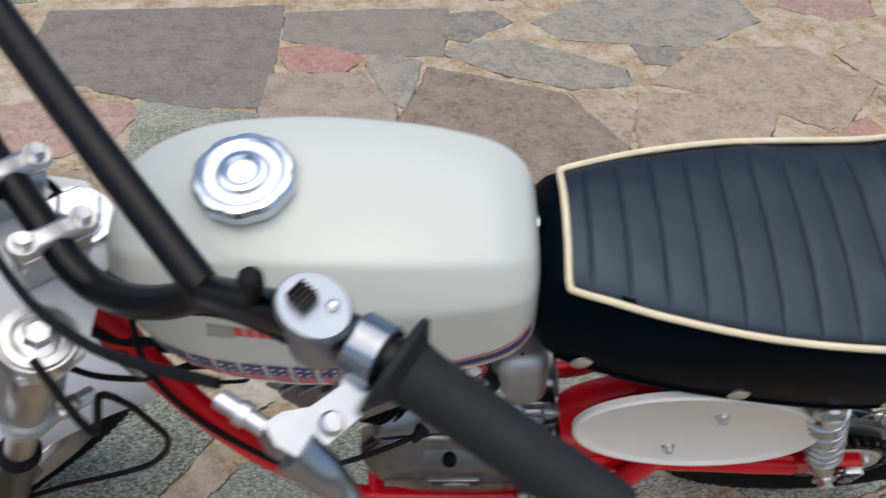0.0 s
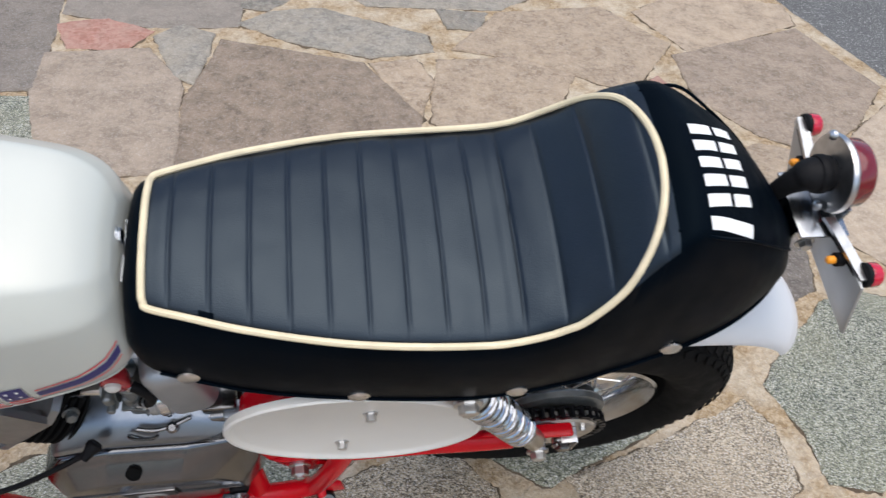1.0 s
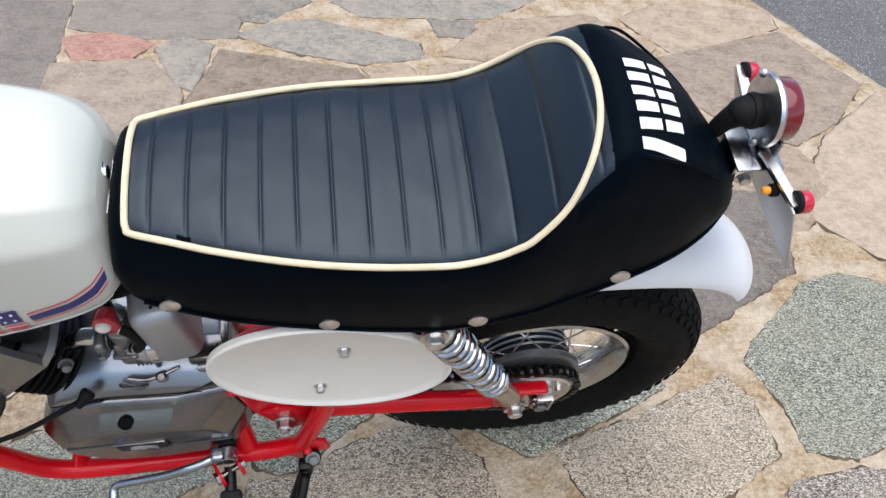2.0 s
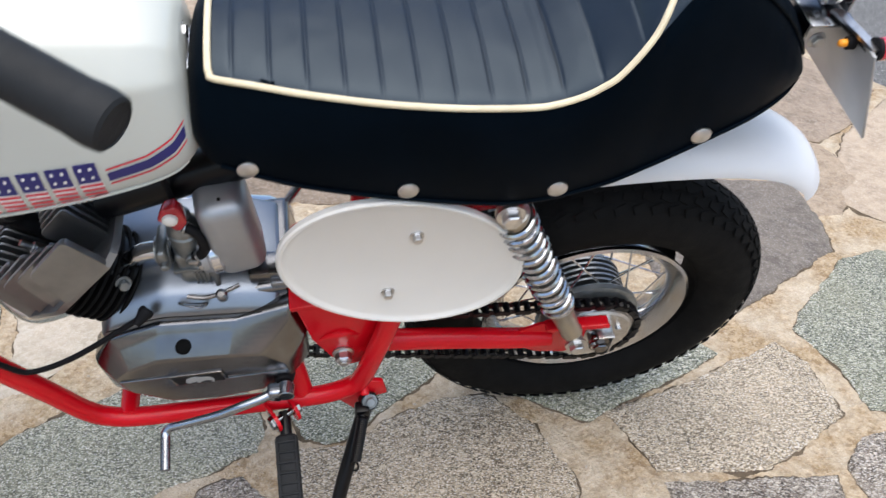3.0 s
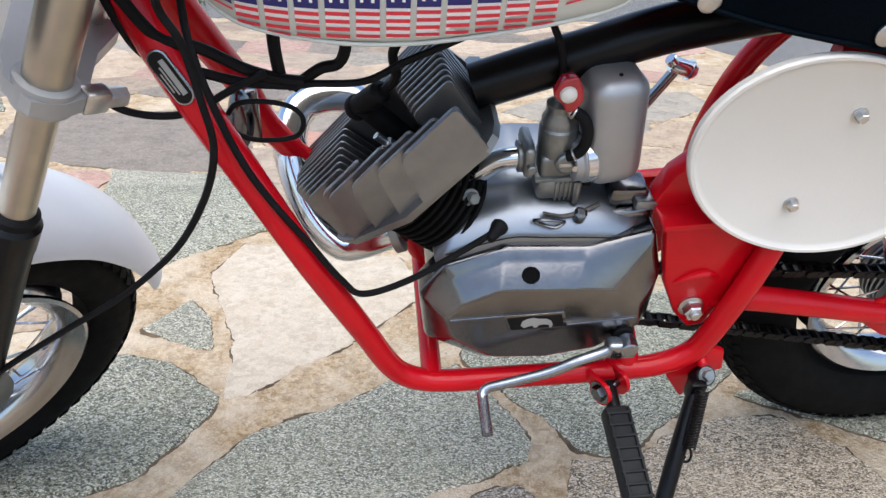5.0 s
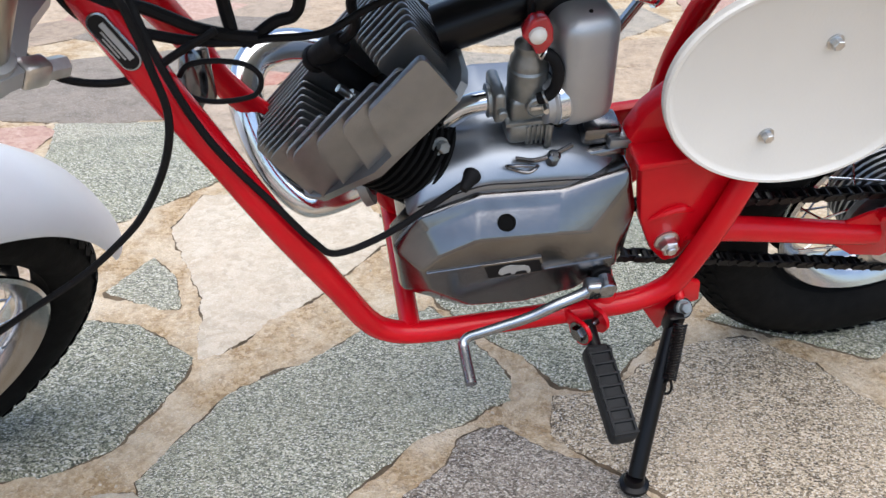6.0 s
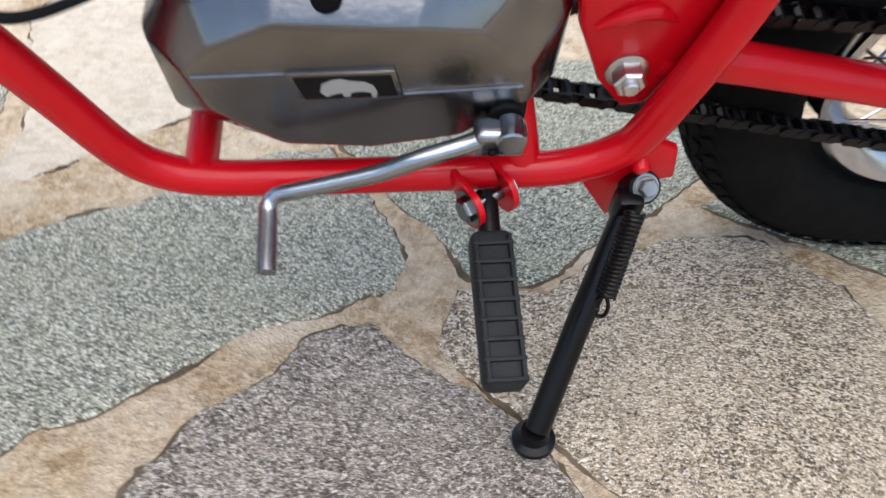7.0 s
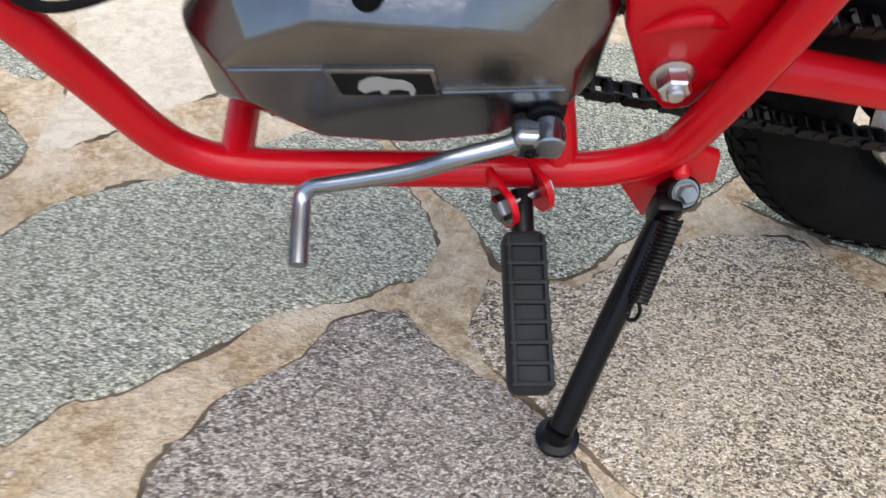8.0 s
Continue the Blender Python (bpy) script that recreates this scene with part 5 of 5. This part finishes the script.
# gear lever with its splined knuckle
lever = part("gear_lever", tube([(0.048, -0.110, 0.271), (0.036, -0.115, 0.2705), (0.015, -0.119, 0.2655), (-0.008, -0.120, 0.2535), (-0.038, -0.120, 0.2425), (-0.056, -0.120, 0.2365), (-0.066, -0.120, 0.2325), (-0.0712, -0.1235, 0.2285), (-0.0716, -0.134, 0.2252), (-0.0710, -0.1645, 0.2205)], [0.0058, 0.0056, 0.0056, 0.0054, 0.0050, 0.0050, 0.0050, 0.0052, 0.0057, 0.0057], 14, 6, flat=0.85), SATIN, bike, "chromed gear lever")
part("knuckle", merge(bevelled(box((0.060, -0.107, 0.2705), (0.030, 0.017, 0.020), 0), 0.005, 4), rod((0.0655, -0.100, 0.2745), (0.0655, -0.1165, 0.2745), 0.0088, 16, chamfer=0.001)), SATIN, lever)
part("clamp_screw", lathe([(0.0034, 0), (0.0034, 0.0016), (0.002, 0.0016), (0.002, 0.0005)], pose(0.056, -0.1148, 0.268, 90), 12), BLACK, lever)
part("shaft_boot", lathe([(0.013, 0), (0.013, 0.012), (0.010, 0.016)], pose(0.064, -0.06, 0.275, 90) @ Matrix.Diagonal((1, 1, 2.4, 1)), 18), RUBBER, lever)


# fenders
def fender(name, path, w, drop, label, m=Matrix(), lip=True):
    P = spline(path, 6)
    loops = []
    for i, p in enumerate(P):
        d = (P[min(i + 1, len(P) - 1)] - P[max(i - 1, 0)]).normalized()
        nrm = d.cross(Vector((0, 1, 0))).normalized()
        if nrm.z < -0.2 or (abs(nrm.z) <= 0.2 and nrm.x * d.z > 0):
            nrm = -nrm
        k0 = 1.0
        ring = []
        for k in range(-8, 9):
            t = k / 8
            ring.append(p + Vector((0, w * math.sin(t * 1.45) / math.sin(1.45), 0)) - nrm * drop * k0 * (1 - math.cos(t * 1.45)) / (1 - math.cos(1.45)))
        inner = [q - nrm * 0.003 for q in ring[::-1]]
        loops.append([m @ q for q in ring + inner])
    return part(name, rings(bmesh.new(), loops), WHITE, bike, label)


fender("rear_fender", [(0.27, 0, 0.525), (0.36, 0, 0.55), (0.45, 0, 0.556), (0.53, 0, 0.553), (0.588, 0, 0.541), (0.626, 0, 0.519), (0.644, 0, 0.499)], 0.053, 0.026, "white plastic rear mudguard")
arc = [(35, 0.236), (44, 0.238), (54, 0.241), (68, 0.245), (84, 0.247), (100, 0.248), (118, 0.246), (138, 0.242), (158, 0.236)]
front_fender = fender("front_fender", [(-0.040 + r * math.cos(radians(a)), -0.009, -0.551 + r * math.sin(radians(a))) for a, r in arc], 0.058, 0.025, "white plastic front mudguard", m=FORK)
for u, v, z in ((-0.012, -0.030, -0.309), (-0.016, -0.045, -0.322), (-0.012, 0.012, -0.309)):
    part("fender_bolt", merge(lathe([(0.0085, 0), (0.0088, 0.0012), (0.007, 0.002)], FORK @ pose(u, v, z, 30 if v < 0 else -30), 20), hexagon(0.005, 0.006, FORK @ pose(u, v, z, 30 if v < 0 else -30), 0.002)), ZINC, front_fender)

# tail lamp, plate board and small indicators
LM = aim((0.564, 0.012, 0.719), (0.63, 0.012, 0.721))
lamp = part("tail_lamp", lathe([(0.010, -0.004), (0.031, -0.003), (0.032, 0.0), (0.031, 0.002), (0.010, 0.002)], LM, 32), ZINC, bike, "round red tail lamp on a zinc bracket")
part("lens", lathe([(0.0285, 0.002), (0.0285, 0.005), (0.027, 0.006), (0.027, 0.017), (0.025, 0.020), (0.001, 0.021)], LM, 32), LENS, lamp, "dark red lens")
part("boot", merge(tube([(0.528, 0.012, 0.694), (0.532, 0.012, 0.704), (0.538, 0.012, 0.712), (0.545, 0.012, 0.717), (0.566, 0.012, 0.719)], [0.0075, 0.0085, 0.0105, 0.0140, 0.0145], 18, 6), lathe([(0.0145, 0), (0.0157, 0.002), (0.0157, 0.006), (0.0145, 0.008)], aim((0.548, 0.012, 0.7185), (0.6, 0.012, 0.719)), 18)), RUBBER, lamp)
for y in (-0.022, 0.026):
    part("lamp_screw", lathe([(0.004, 0), (0.004, 0.003), (0.002, 0.005)], LM @ pose(0.018 if y > 0 else -0.016, y, -0.006, 180), 12), ZINC, lamp)
part("lamp_bracket", merge(bevelled(box((0.562, 0.004, 0.686), (0.042, 0.062, 0.003), 0, pose(0, 0, 0)), 0.001), bevelled(box((0.549, 0.008, 0.675), (0.003, 0.046, 0.022), 0), 0.001), bevelled(box((0.577, 0.008, 0.694), (0.003, 0.046, 0.024), 0), 0.001)), SATIN, lamp, "folded steel bracket")
part("bracket_bolt", hexagon(0.0055, 0.006, pose(0.556, -0.021, 0.668, 90), 0.001), ZINC, lamp)
BM = Matrix.Translation((0.591, 0.003, 0.646)) @ pose(0, 0, 0, 0, -23, 0)
part("plate_board", bevelled(box((0, 0, 0), (0.0025, 0.16, 0.104), 0, BM), 0.001), GREY, bike, "blank grey plate board under the tail lamp")
for s, ye in ((-1, -0.0644), (1, 0.0782)):
    y0 = 0.007 + s * 0.020
    run = [Vector((0.566, y0, 0.6925)), Vector((0.5685, y0 + (ye - y0) * 0.2, 0.693)), Vector((0.573, ye - s * 0.010, 0.694)), Vector((0.575, ye + s * 0.006, 0.6945))]
    bm = bmesh.new()
    rings(bm, [[p + Vector((du, 0, dz)) for du, dz in ((-0.0045, -0.0015), (0.0045, -0.0015), (0.0045, 0.0015), (-0.0045, 0.0015))] for p in spline(run, 3)])
    arm = part("indicator_arm", bevelled(bm, 0.0006, 2, 40), ZINC, bike, "flat zinc arm with a small red marker light")
    part("web", tube([p + Vector((0.0, 0, -0.0042)) for p in run], 0.0032, 8, 4), RUBBER, arm, "black strip under the arm")
    part("marker_body", lathe([(0.0085, 0), (0.0098, 0.001), (0.0098, 0.0045)], pose(0.5755, ye, 0.692, 0, 90), 20), RUBBER, arm)
    part("marker_lens", lathe([(0.0098, 0), (0.0098, 0.007), (0.0085, 0.009), (0.0005, 0.0095)], pose(0.580, ye, 0.692, 0, 90), 20), MARKER, arm, "bright red lens")
    part("amber_tip", lathe([(0.0034, 0), (0.0034, 0.007), (0.002, 0.0085)], pose(0.566, s * 0.046, 0.684, 0, -90), 12), AMBER, arm)
    part("amber_holder", lathe([(0.0058, 0), (0.0058, 0.006), (0.0045, 0.007)], pose(0.571, s * 0.046, 0.684, 0, -90), 14), RUBBER, arm)

# cables and wiring
def cable(pts, r=0.0033, label="black control cable", mat=RUBBER):
    return part("cable", tube(pts, r, 8, 8), mat, bike, label)


cable([S(-0.03, -0.2, 0.208), S(-0.05, -0.14, 0.15), S(-0.05, -0.07, 0.09), S(-0.035, 0.0, 0.055), S(0.02, 0.03, 0.02), (-0.31, -0.02, 0.62), (-0.296, -0.07, 0.56), (-0.268, -0.088, 0.475), (-0.222, -0.098, 0.4), (-0.200, -0.098, 0.362), (-0.182, -0.095, 0.341), (-0.141, -0.09, 0.352), (-0.092, -0.080, 0.378), (-0.068, -0.072, 0.389)], 0.0030)
cable([S(-0.06, -0.1, 0.06), S(-0.05, -0.15, 0.03), (-0.300, -0.122, 0.628), (-0.2913, -0.116, 0.5933), (-0.2856, -0.116, 0.5518), (-0.2827, -0.116, 0.513), (-0.2943, -0.115, 0.4708), (-0.3191, -0.114, 0.425), (-0.348, -0.112, 0.391), (-0.385, -0.11, 0.357), (-0.438, -0.11, 0.32), (-0.5, -0.115, 0.277), (-0.545, -0.13, 0.245)], 0.0029, "black front brake cable")
cable([S(-0.02, -0.055, -0.16), (-0.386, -0.06, 0.542), (-0.373, -0.06, 0.525), (-0.357, -0.06, 0.509), (-0.331, -0.06, 0.503), (-0.306, -0.06, 0.507), (-0.276, -0.055, 0.522), (-0.25, -0.05, 0.534)], 0.0030)
cable([(-0.365, -0.05, 0.64), (-0.341, -0.05, 0.59), (-0.322, -0.048, 0.561), (-0.295, -0.045, 0.551), (-0.265, -0.045, 0.534), (-0.242, -0.04, 0.523), (-0.223, -0.04, 0.520)], 0.0046, "taped black wiring loom")
cable([(-0.37, -0.03, 0.63), (-0.351, -0.04, 0.571), (-0.334, -0.04, 0.541), (-0.301, -0.04, 0.529), (-0.269, -0.04, 0.520), (-0.235, -0.038, 0.516)], 0.0040, "taped black wiring loom")
cable([(-0.24, -0.035, 0.514), (-0.242, -0.035, 0.53), (-0.244, -0.03, 0.55), (-0.244, -0.02, 0.585)], 0.0050, "taped black wiring loom")
cable([(-0.232, -0.035, 0.512), (-0.211, -0.035, 0.528), (-0.196, -0.035, 0.533), (-0.190, -0.035, 0.549), (-0.188, -0.02, 0.58)], 0.0046, "taped black wiring loom")
cable([(-0.235, -0.04, 0.515), (-0.218, -0.04, 0.518), (-0.177, -0.04, 0.520), (-0.145, -0.04, 0.537), (-0.119, -0.04, 0.549), (-0.08, -0.035, 0.565)], 0.0030)
cable([(-0.31, -0.045, 0.53), (-0.292, -0.05, 0.507), (-0.289, -0.05, 0.492), (-0.273, -0.05, 0.477), (-0.254, -0.05, 0.473), (-0.231, -0.05, 0.477), (-0.225, -0.05, 0.492), (-0.234, -0.05, 0.504), (-0.255, -0.05, 0.509), (-0.274, -0.05, 0.507), (-0.282, -0.05, 0.498)], 0.0021)
cable([S(0.022, -0.2, 0.19), S(0.03, -0.15, 0.12), S(0.018, -0.11, 0.07), S(0.01, -0.06, 0.03), (-0.33, -0.03, 0.64)], 0.0045, "black switch wiring")
part("horn", merge(lathe([(0.010, 0), (0.017, 0.004), (0.018, 0.009), (0.014, 0.014), (0.005, 0.016)], aim((-0.276, -0.01, 0.470), (-0.30, -0.07, 0.478)) @ Matrix.Diagonal((0.62, 1.5, 1, 1)), 24), box((-0.272, 0.004, 0.462), (0.012, 0.01, 0.05), 0.003)), CAST, bike, "small grey horn behind the down tube")

# ---- paving stones ----
rnd = random.Random(4)
GROW = 0.004


def stone(kind, *pts):
    """A flat split stone with a ragged edge, set proud of the mortar."""
    P = [Vector((x, y, 0)) for x, y in pts]
    c = sum(P, Vector()) / len(P)
    P = [p + (p - c).normalized() * (GROW if c.y < 0.6 else 0.012) for p in P]
    edge = []
    for a, b in zip(P, P[1:] + P[:1]):
        k = max(1, int((b - a).length / (0.006 if c.y < 0.6 else 0.012)))
        for j in range(k):
            p = a.lerp(b, j / k)
            q = noise.noise_vector(p * 9) * 0.006 + noise.noise_vector(p * 42) * 0.0036 + noise.noise_vector(p * 130) * 0.0034
            edge.append(p + Vector((q.x, q.y, 0)))
    lift = rnd.uniform(-0.0008, 0.0016)
    bm = bmesh.new()
    out = [p + (p - c).normalized() * max(0.0005, 0.0045 + 0.010 * noise.noise(p * 22) + 0.004 * noise.noise(p * 90)) + Vector((0, 0, -0.0048)) for p in edge]
    loops = [out]
    for inset, z in ((0.0, -0.0026), (0.001, -0.0018), (0.003, lift - 0.0012), (0.009, lift), (0.03, lift + 0.0004)):
        loops.append([p + (c - p).normalized() * inset + Vector((0, 0, z)) for p in edge])
    rings(bm, loops)
    me = finish(bm, "stone", STONE[kind], 50)
    me.materials.append(CREVICE)
    # outermost ring: the dirt and painted crevice shade round the stone
    for f in me.polygons[:len(edge)]:
        f.material_index = 1
    ob = new("stone", me)
    ob.parent = patio_ob
    return ob


stone("brown", (-0.06, 0.01), (-0.01, 0.03), (0.03, -0.01), (0.07, -0.04), (0.11, -0.08), (0.13, -0.11), (0.14, -0.14), (0.01, -0.21), (-0.15, -0.19), (-0.16, -0.13), (-0.14, -0.10), (-0.12, -0.06), (-0.08, -0.03))
stone("tan", (0.05, 0.01), (0.06, 0.04), (0.07, 0.07), (0.14, 0.07), (0.19, 0.11), (0.27, 0.15), (0.34, 0.15), (0.40, 0.09), (0.44, -0.01), (0.43, -0.12), (0.22, -0.17), (0.16, -0.11), (0.13, -0.08), (0.07, -0.02))
stone("green", (-0.41, 0.00), (-0.38, 0.04), (-0.32, 0.13), (-0.23, 0.18), (-0.12, 0.27), (-0.07, 0.27), (-0.07, 0.28), (-0.04, 0.24), (-0.02, 0.20), (0.01, 0.14), (0.02, 0.10), (0.01, 0.07), (-0.02, 0.06), (-0.05, 0.04), (-0.11, 0.02), (-0.14, -0.01), (-0.17, -0.04), (-0.19, -0.06), (-0.23, -0.08), (-0.26, -0.11), (-0.34, -0.09), (-0.39, -0.04))
stone("green", (-0.05, 0.29), (-0.01, 0.24), (0.02, 0.19), (0.05, 0.15), (0.07, 0.11), (0.08, 0.09), (0.11, 0.08), (0.15, 0.10), (0.19, 0.14), (0.25, 0.19), (0.32, 0.25), (0.39, 0.33), (0.43, 0.43), (0.38, 0.51), (0.18, 0.49), (0.05, 0.46), (-0.04, 0.37))
stone("white", (-0.47, 0.58), (-0.43, 0.70), (-0.30, 0.67), (-0.15, 0.64), (-0.10, 0.50), (-0.23, 0.33), (-0.35, 0.21), (-0.37, 0.21), (-0.39, 0.36))
stone("green", (-0.53, 0.39), (-0.48, 0.48), (-0.44, 0.42), (-0.42, 0.33), (-0.45, 0.33))
stone("green", (-0.54, 0.31), (-0.47, 0.29), (-0.38, 0.21), (-0.40, 0.14), (-0.45, 0.05), (-0.51, 0.02), (-0.64, 0.02), (-0.72, 0.15), (-0.66, 0.28))
stone("white", (-0.45, -0.02), (-0.41, -0.02), (-0.37, -0.06), (-0.31, -0.10), (-0.35, -0.16), (-0.46, -0.12))
stone("green", (-0.77, 0.95), (-0.61, 0.94), (-0.50, 0.99), (-0.41, 0.78), (-0.56, 0.63), (-0.68, 0.67))
stone("green", (-0.81, 1.12), (-0.61, 1.10), (-0.57, 1.01), (-0.78, 1.01))
stone("dark", (-1.22, 1.58), (-0.58, 1.69), (-0.51, 1.13), (-0.74, 1.12), (-1.15, 1.24))
stone("pink", (-1.03, 1.11), (-0.85, 1.11), (-0.81, 1.07), (-0.83, 0.97), (-0.91, 0.89), (-1.06, 0.84), (-1.16, 1.04))
stone("green", (-0.79, 1.06), (-0.75, 1.10), (-0.51, 1.09), (-0.50, 0.91), (-0.65, 0.81), (-0.77, 0.89))
stone("dark", (-0.55, 1.65), (-0.10, 1.73), (-0.10, 1.44), (-0.31, 1.43), (-0.53, 1.49))
stone("red", (-0.54, 1.43), (-0.42, 1.46), (-0.31, 1.40), (-0.36, 1.32), (-0.48, 1.32))
stone("blue", (-0.29, 1.37), (-0.23, 1.43), (-0.15, 1.39), (-0.17, 1.17), (-0.22, 1.20))
stone("umber", (-0.53, 1.28), (-0.30, 1.31), (-0.20, 1.15), (-0.17, 0.83), (-0.43, 0.81), (-0.51, 1.10))
stone("umber", (-0.12, 1.36), (0.05, 1.31), (0.22, 1.26), (0.31, 1.12), (0.35, 1.04), (0.34, 0.87), (0.14, 0.72), (-0.06, 0.74), (-0.16, 0.87), (-0.17, 1.10))
stone("blue", (-0.09, 1.45), (-0.01, 1.52), (0.12, 1.54), (0.39, 1.41), (0.40, 1.33), (0.24, 1.30), (0.07, 1.36))
stone("blue", (-0.09, 1.69), (0.04, 1.73), (0.09, 1.66), (-0.02, 1.54), (-0.09, 1.55))
stone("blue", (0.17, 1.67), (0.38, 1.89), (0.80, 1.92), (0.83, 1.75), (0.61, 1.57), (0.25, 1.57))
stone("blue", (0.44, 1.55), (0.57, 1.54), (0.53, 1.45), (0.46, 1.46))
stone("sand", (0.47, 1.34), (0.61, 1.54), (0.91, 1.59), (1.05, 1.39), (0.92, 1.20), (0.86, 1.17), (0.69, 1.28), (0.56, 1.32))
stone("sand", (0.42, 1.28), (0.62, 1.30), (0.75, 1.22), (0.65, 0.98), (0.53, 0.87), (0.39, 1.02))
stone("sand", (0.25, 1.26), (0.36, 1.28), (0.39, 1.18), (0.36, 1.05), (0.32, 1.10))
stone("sand", (1.01, 1.57), (1.16, 1.68), (1.48, 1.64), (1.46, 1.52), (1.11, 1.35))
stone("umber", (1.06, 1.33), (1.46, 1.49), (1.56, 1.19), (1.41, 1.02), (1.27, 0.92), (1.16, 0.98), (1.06, 1.13))
stone("red", (0.90, 1.15), (0.98, 1.22), (1.02, 1.10), (1.02, 0.92), (0.89, 0.87), (0.84, 0.98))
stone("sand", (0.50, 0.83), (0.65, 0.96), (0.76, 1.10), (0.82, 0.97), (0.87, 0.85), (1.02, 0.87), (1.13, 0.94), (1.25, 0.90), (1.28, 0.73), (1.15, 0.61), (0.84, 0.55), (0.57, 0.62))
stone("green", (0.94, 0.32), (1.07, 0.44), (1.16, 0.47), (1.23, 0.44), (1.31, 0.33), (1.20, 0.12), (1.00, 0.06), (0.92, 0.08), (0.92, 0.17), (0.89, 0.26))
stone("sand", (1.18, 0.68), (1.22, 0.61), (1.27, 0.53), (1.40, 0.45), (1.66, 0.73), (1.60, 1.15), (1.35, 0.93))
stone("tan", (0.52, 0.10), (0.66, 0.15), (0.78, 0.20), (0.84, 0.23), (0.87, 0.18), (0.87, 0.07), (0.77, 0.01), (0.71, -0.02), (0.56, -0.01), (0.55, 0.03))
stone("dark", (0.79, 0.30), (1.07, 0.48), (1.10, 0.57), (1.11, 0.73), (0.91, 0.76), (0.70, 0.48), (0.71, 0.30))
stone("green", (0.41, 0.14), (0.49, 0.09), (0.73, 0.21), (0.69, 0.26), (0.45, 0.24), (0.31, 0.20))
stone("brown", (0.83, -0.03), (0.88, 0.02), (1.00, 0.04), (1.14, -0.00), (1.01, -0.14), (0.84, -0.13))
stone("brown", (0.56, -0.03), (0.71, -0.04), (0.80, -0.04), (0.79, -0.12), (0.64, -0.17), (0.56, -0.11))
stone("sand", (-1.04, 0.72), (-0.84, 0.84), (-0.70, 0.66), (-0.64, 0.41), (-0.85, 0.34))


# stones beyond those that can be told apart one by one
traced = [(o, [v.co.copy() for v in list(o.data.vertices)[::3]]) for o in patio_ob.children]
bounds = [(min(v.x for v in vs), max(v.x for v in vs), min(v.y for v in vs), max(v.y for v in vs)) for _, vs in traced]
SIZE = 0.27
KINDS = ("umber", "sand", "sand", "green", "dark", "blue", "pink")
far_v, far_f, far_m = [], [], []
for gx in range(-21, 9):
    for gy in range(-11, 14):
        cx, cy = gx * SIZE + (0.5 * SIZE if gy % 2 else 0), gy * SIZE * 0.9
        if cx > drive_edge(cy) - 0.22 or not -2.8 < cy < 3.25:
            continue
        pts = []
        for k in range(6):
            a = math.pi / 3 * k + math.pi / 6
            p = Vector((cx + 0.56 * SIZE * math.cos(a), cy + 0.56 * SIZE * math.sin(a), 0))
            q = noise.noise_vector(Vector((round(p.x, 2), round(p.y, 2), 3.3)) * 5) * 0.085
            pts.append((p.x + q.x, p.y + q.y))
        kind = rnd.choice(KINDS)
        if gx < -9 or gy < -4:
            # far outside the walk: flat stones joined in one sheet
            n0 = len(far_v)
            far_v += [(x, y, 0.001) for x, y in pts] + [(x + (x - cx) * 0.02, y + (y - cy) * 0.02, -0.012) for x, y in pts]
            far_f += [tuple(range(n0, n0 + 6))] + [(n0 + (k + 1) % 6, n0 + k, n0 + 6 + k, n0 + 6 + (k + 1) % 6) for k in range(6)]
            far_m += [KINDS.index(kind)] * 7
            continue
        near = [n for n, (x0, x1, y0, y1) in enumerate(bounds) if x0 - 0.2 < cx < x1 + 0.2 and y0 - 0.2 < cy < y1 + 0.2]
        if any(math.hypot(x - v.x, y - v.y) < 0.045 for n in near for v in traced[n][1] for x, y in pts + [(cx, cy)]):
            continue
        if any(x0 < cx < x1 and y0 < cy < y1 for x0, x1, y0, y1 in bounds):
            continue
        stone(kind, *pts)
far = bpy.data.meshes.new("far_stones")
far.from_pydata(far_v, [], far_f)
for k in KINDS:
    far.materials.append(STONE[k])
for f, m in zip(far.polygons, far_m):
    f.material_index = m
tagged(new("far_stones", far), "split paving stones of mixed colours further off", "paving", kind="stuff")

# crumbs of mortar and grit along the joints
bm = bmesh.new()
for _ in range(420):
    x, y = rnd.uniform(-0.75, 0.95), rnd.uniform(-0.3, 0.75)
    r = rnd.choice((0.0012, 0.0015, 0.002, 0.003))
    p = Vector((x, y, 0))
    z = -0.0036 + 0.0030 * noise.noise(p * 16) + 0.0016 * noise.noise(p * 55)
    bmesh.ops.create_icosphere(bm, subdivisions=1, radius=r, matrix=pose(x, y, z, rnd.uniform(0, 90), rnd.uniform(0, 90), rnd.uniform(0, 90)) @ Matrix.Diagonal((1.3, 1.0, 0.7, 1)))
tagged(new("grit", finish(bm, "grit", STONE["white"])), "pale crumbs of grit lying in the joints", "grit", kind="stuff")

# lawn past the paving
bm = bmesh.new()
for _ in range(2600):
    x, y = rnd.uniform(-3.6, -1.2), rnd.uniform(3.45, 5.4)
    a, h, w = rnd.uniform(0, math.pi), rnd.uniform(0.03, 0.08), rnd.uniform(0.002, 0.004)
    d = Vector((math.cos(a) * w, math.sin(a) * w, 0))
    tip = Vector((x + rnd.uniform(-0.03, 0.03), y + rnd.uniform(-0.03, 0.03), h - 0.02))
    v = [bm.verts.new(Vector((x, y, -0.03)) - d), bm.verts.new(Vector((x, y, -0.03)) + d), bm.verts.new(tip)]
    bm.faces.new(v)
GRASS = material("grass", (0.07, 0.12, 0.03), 0.6, vary=0.4, scale=15)
tagged(new("lawn", finish(bm, "lawn", GRASS)), "short green grass beyond the paving", "grass", kind="stuff")
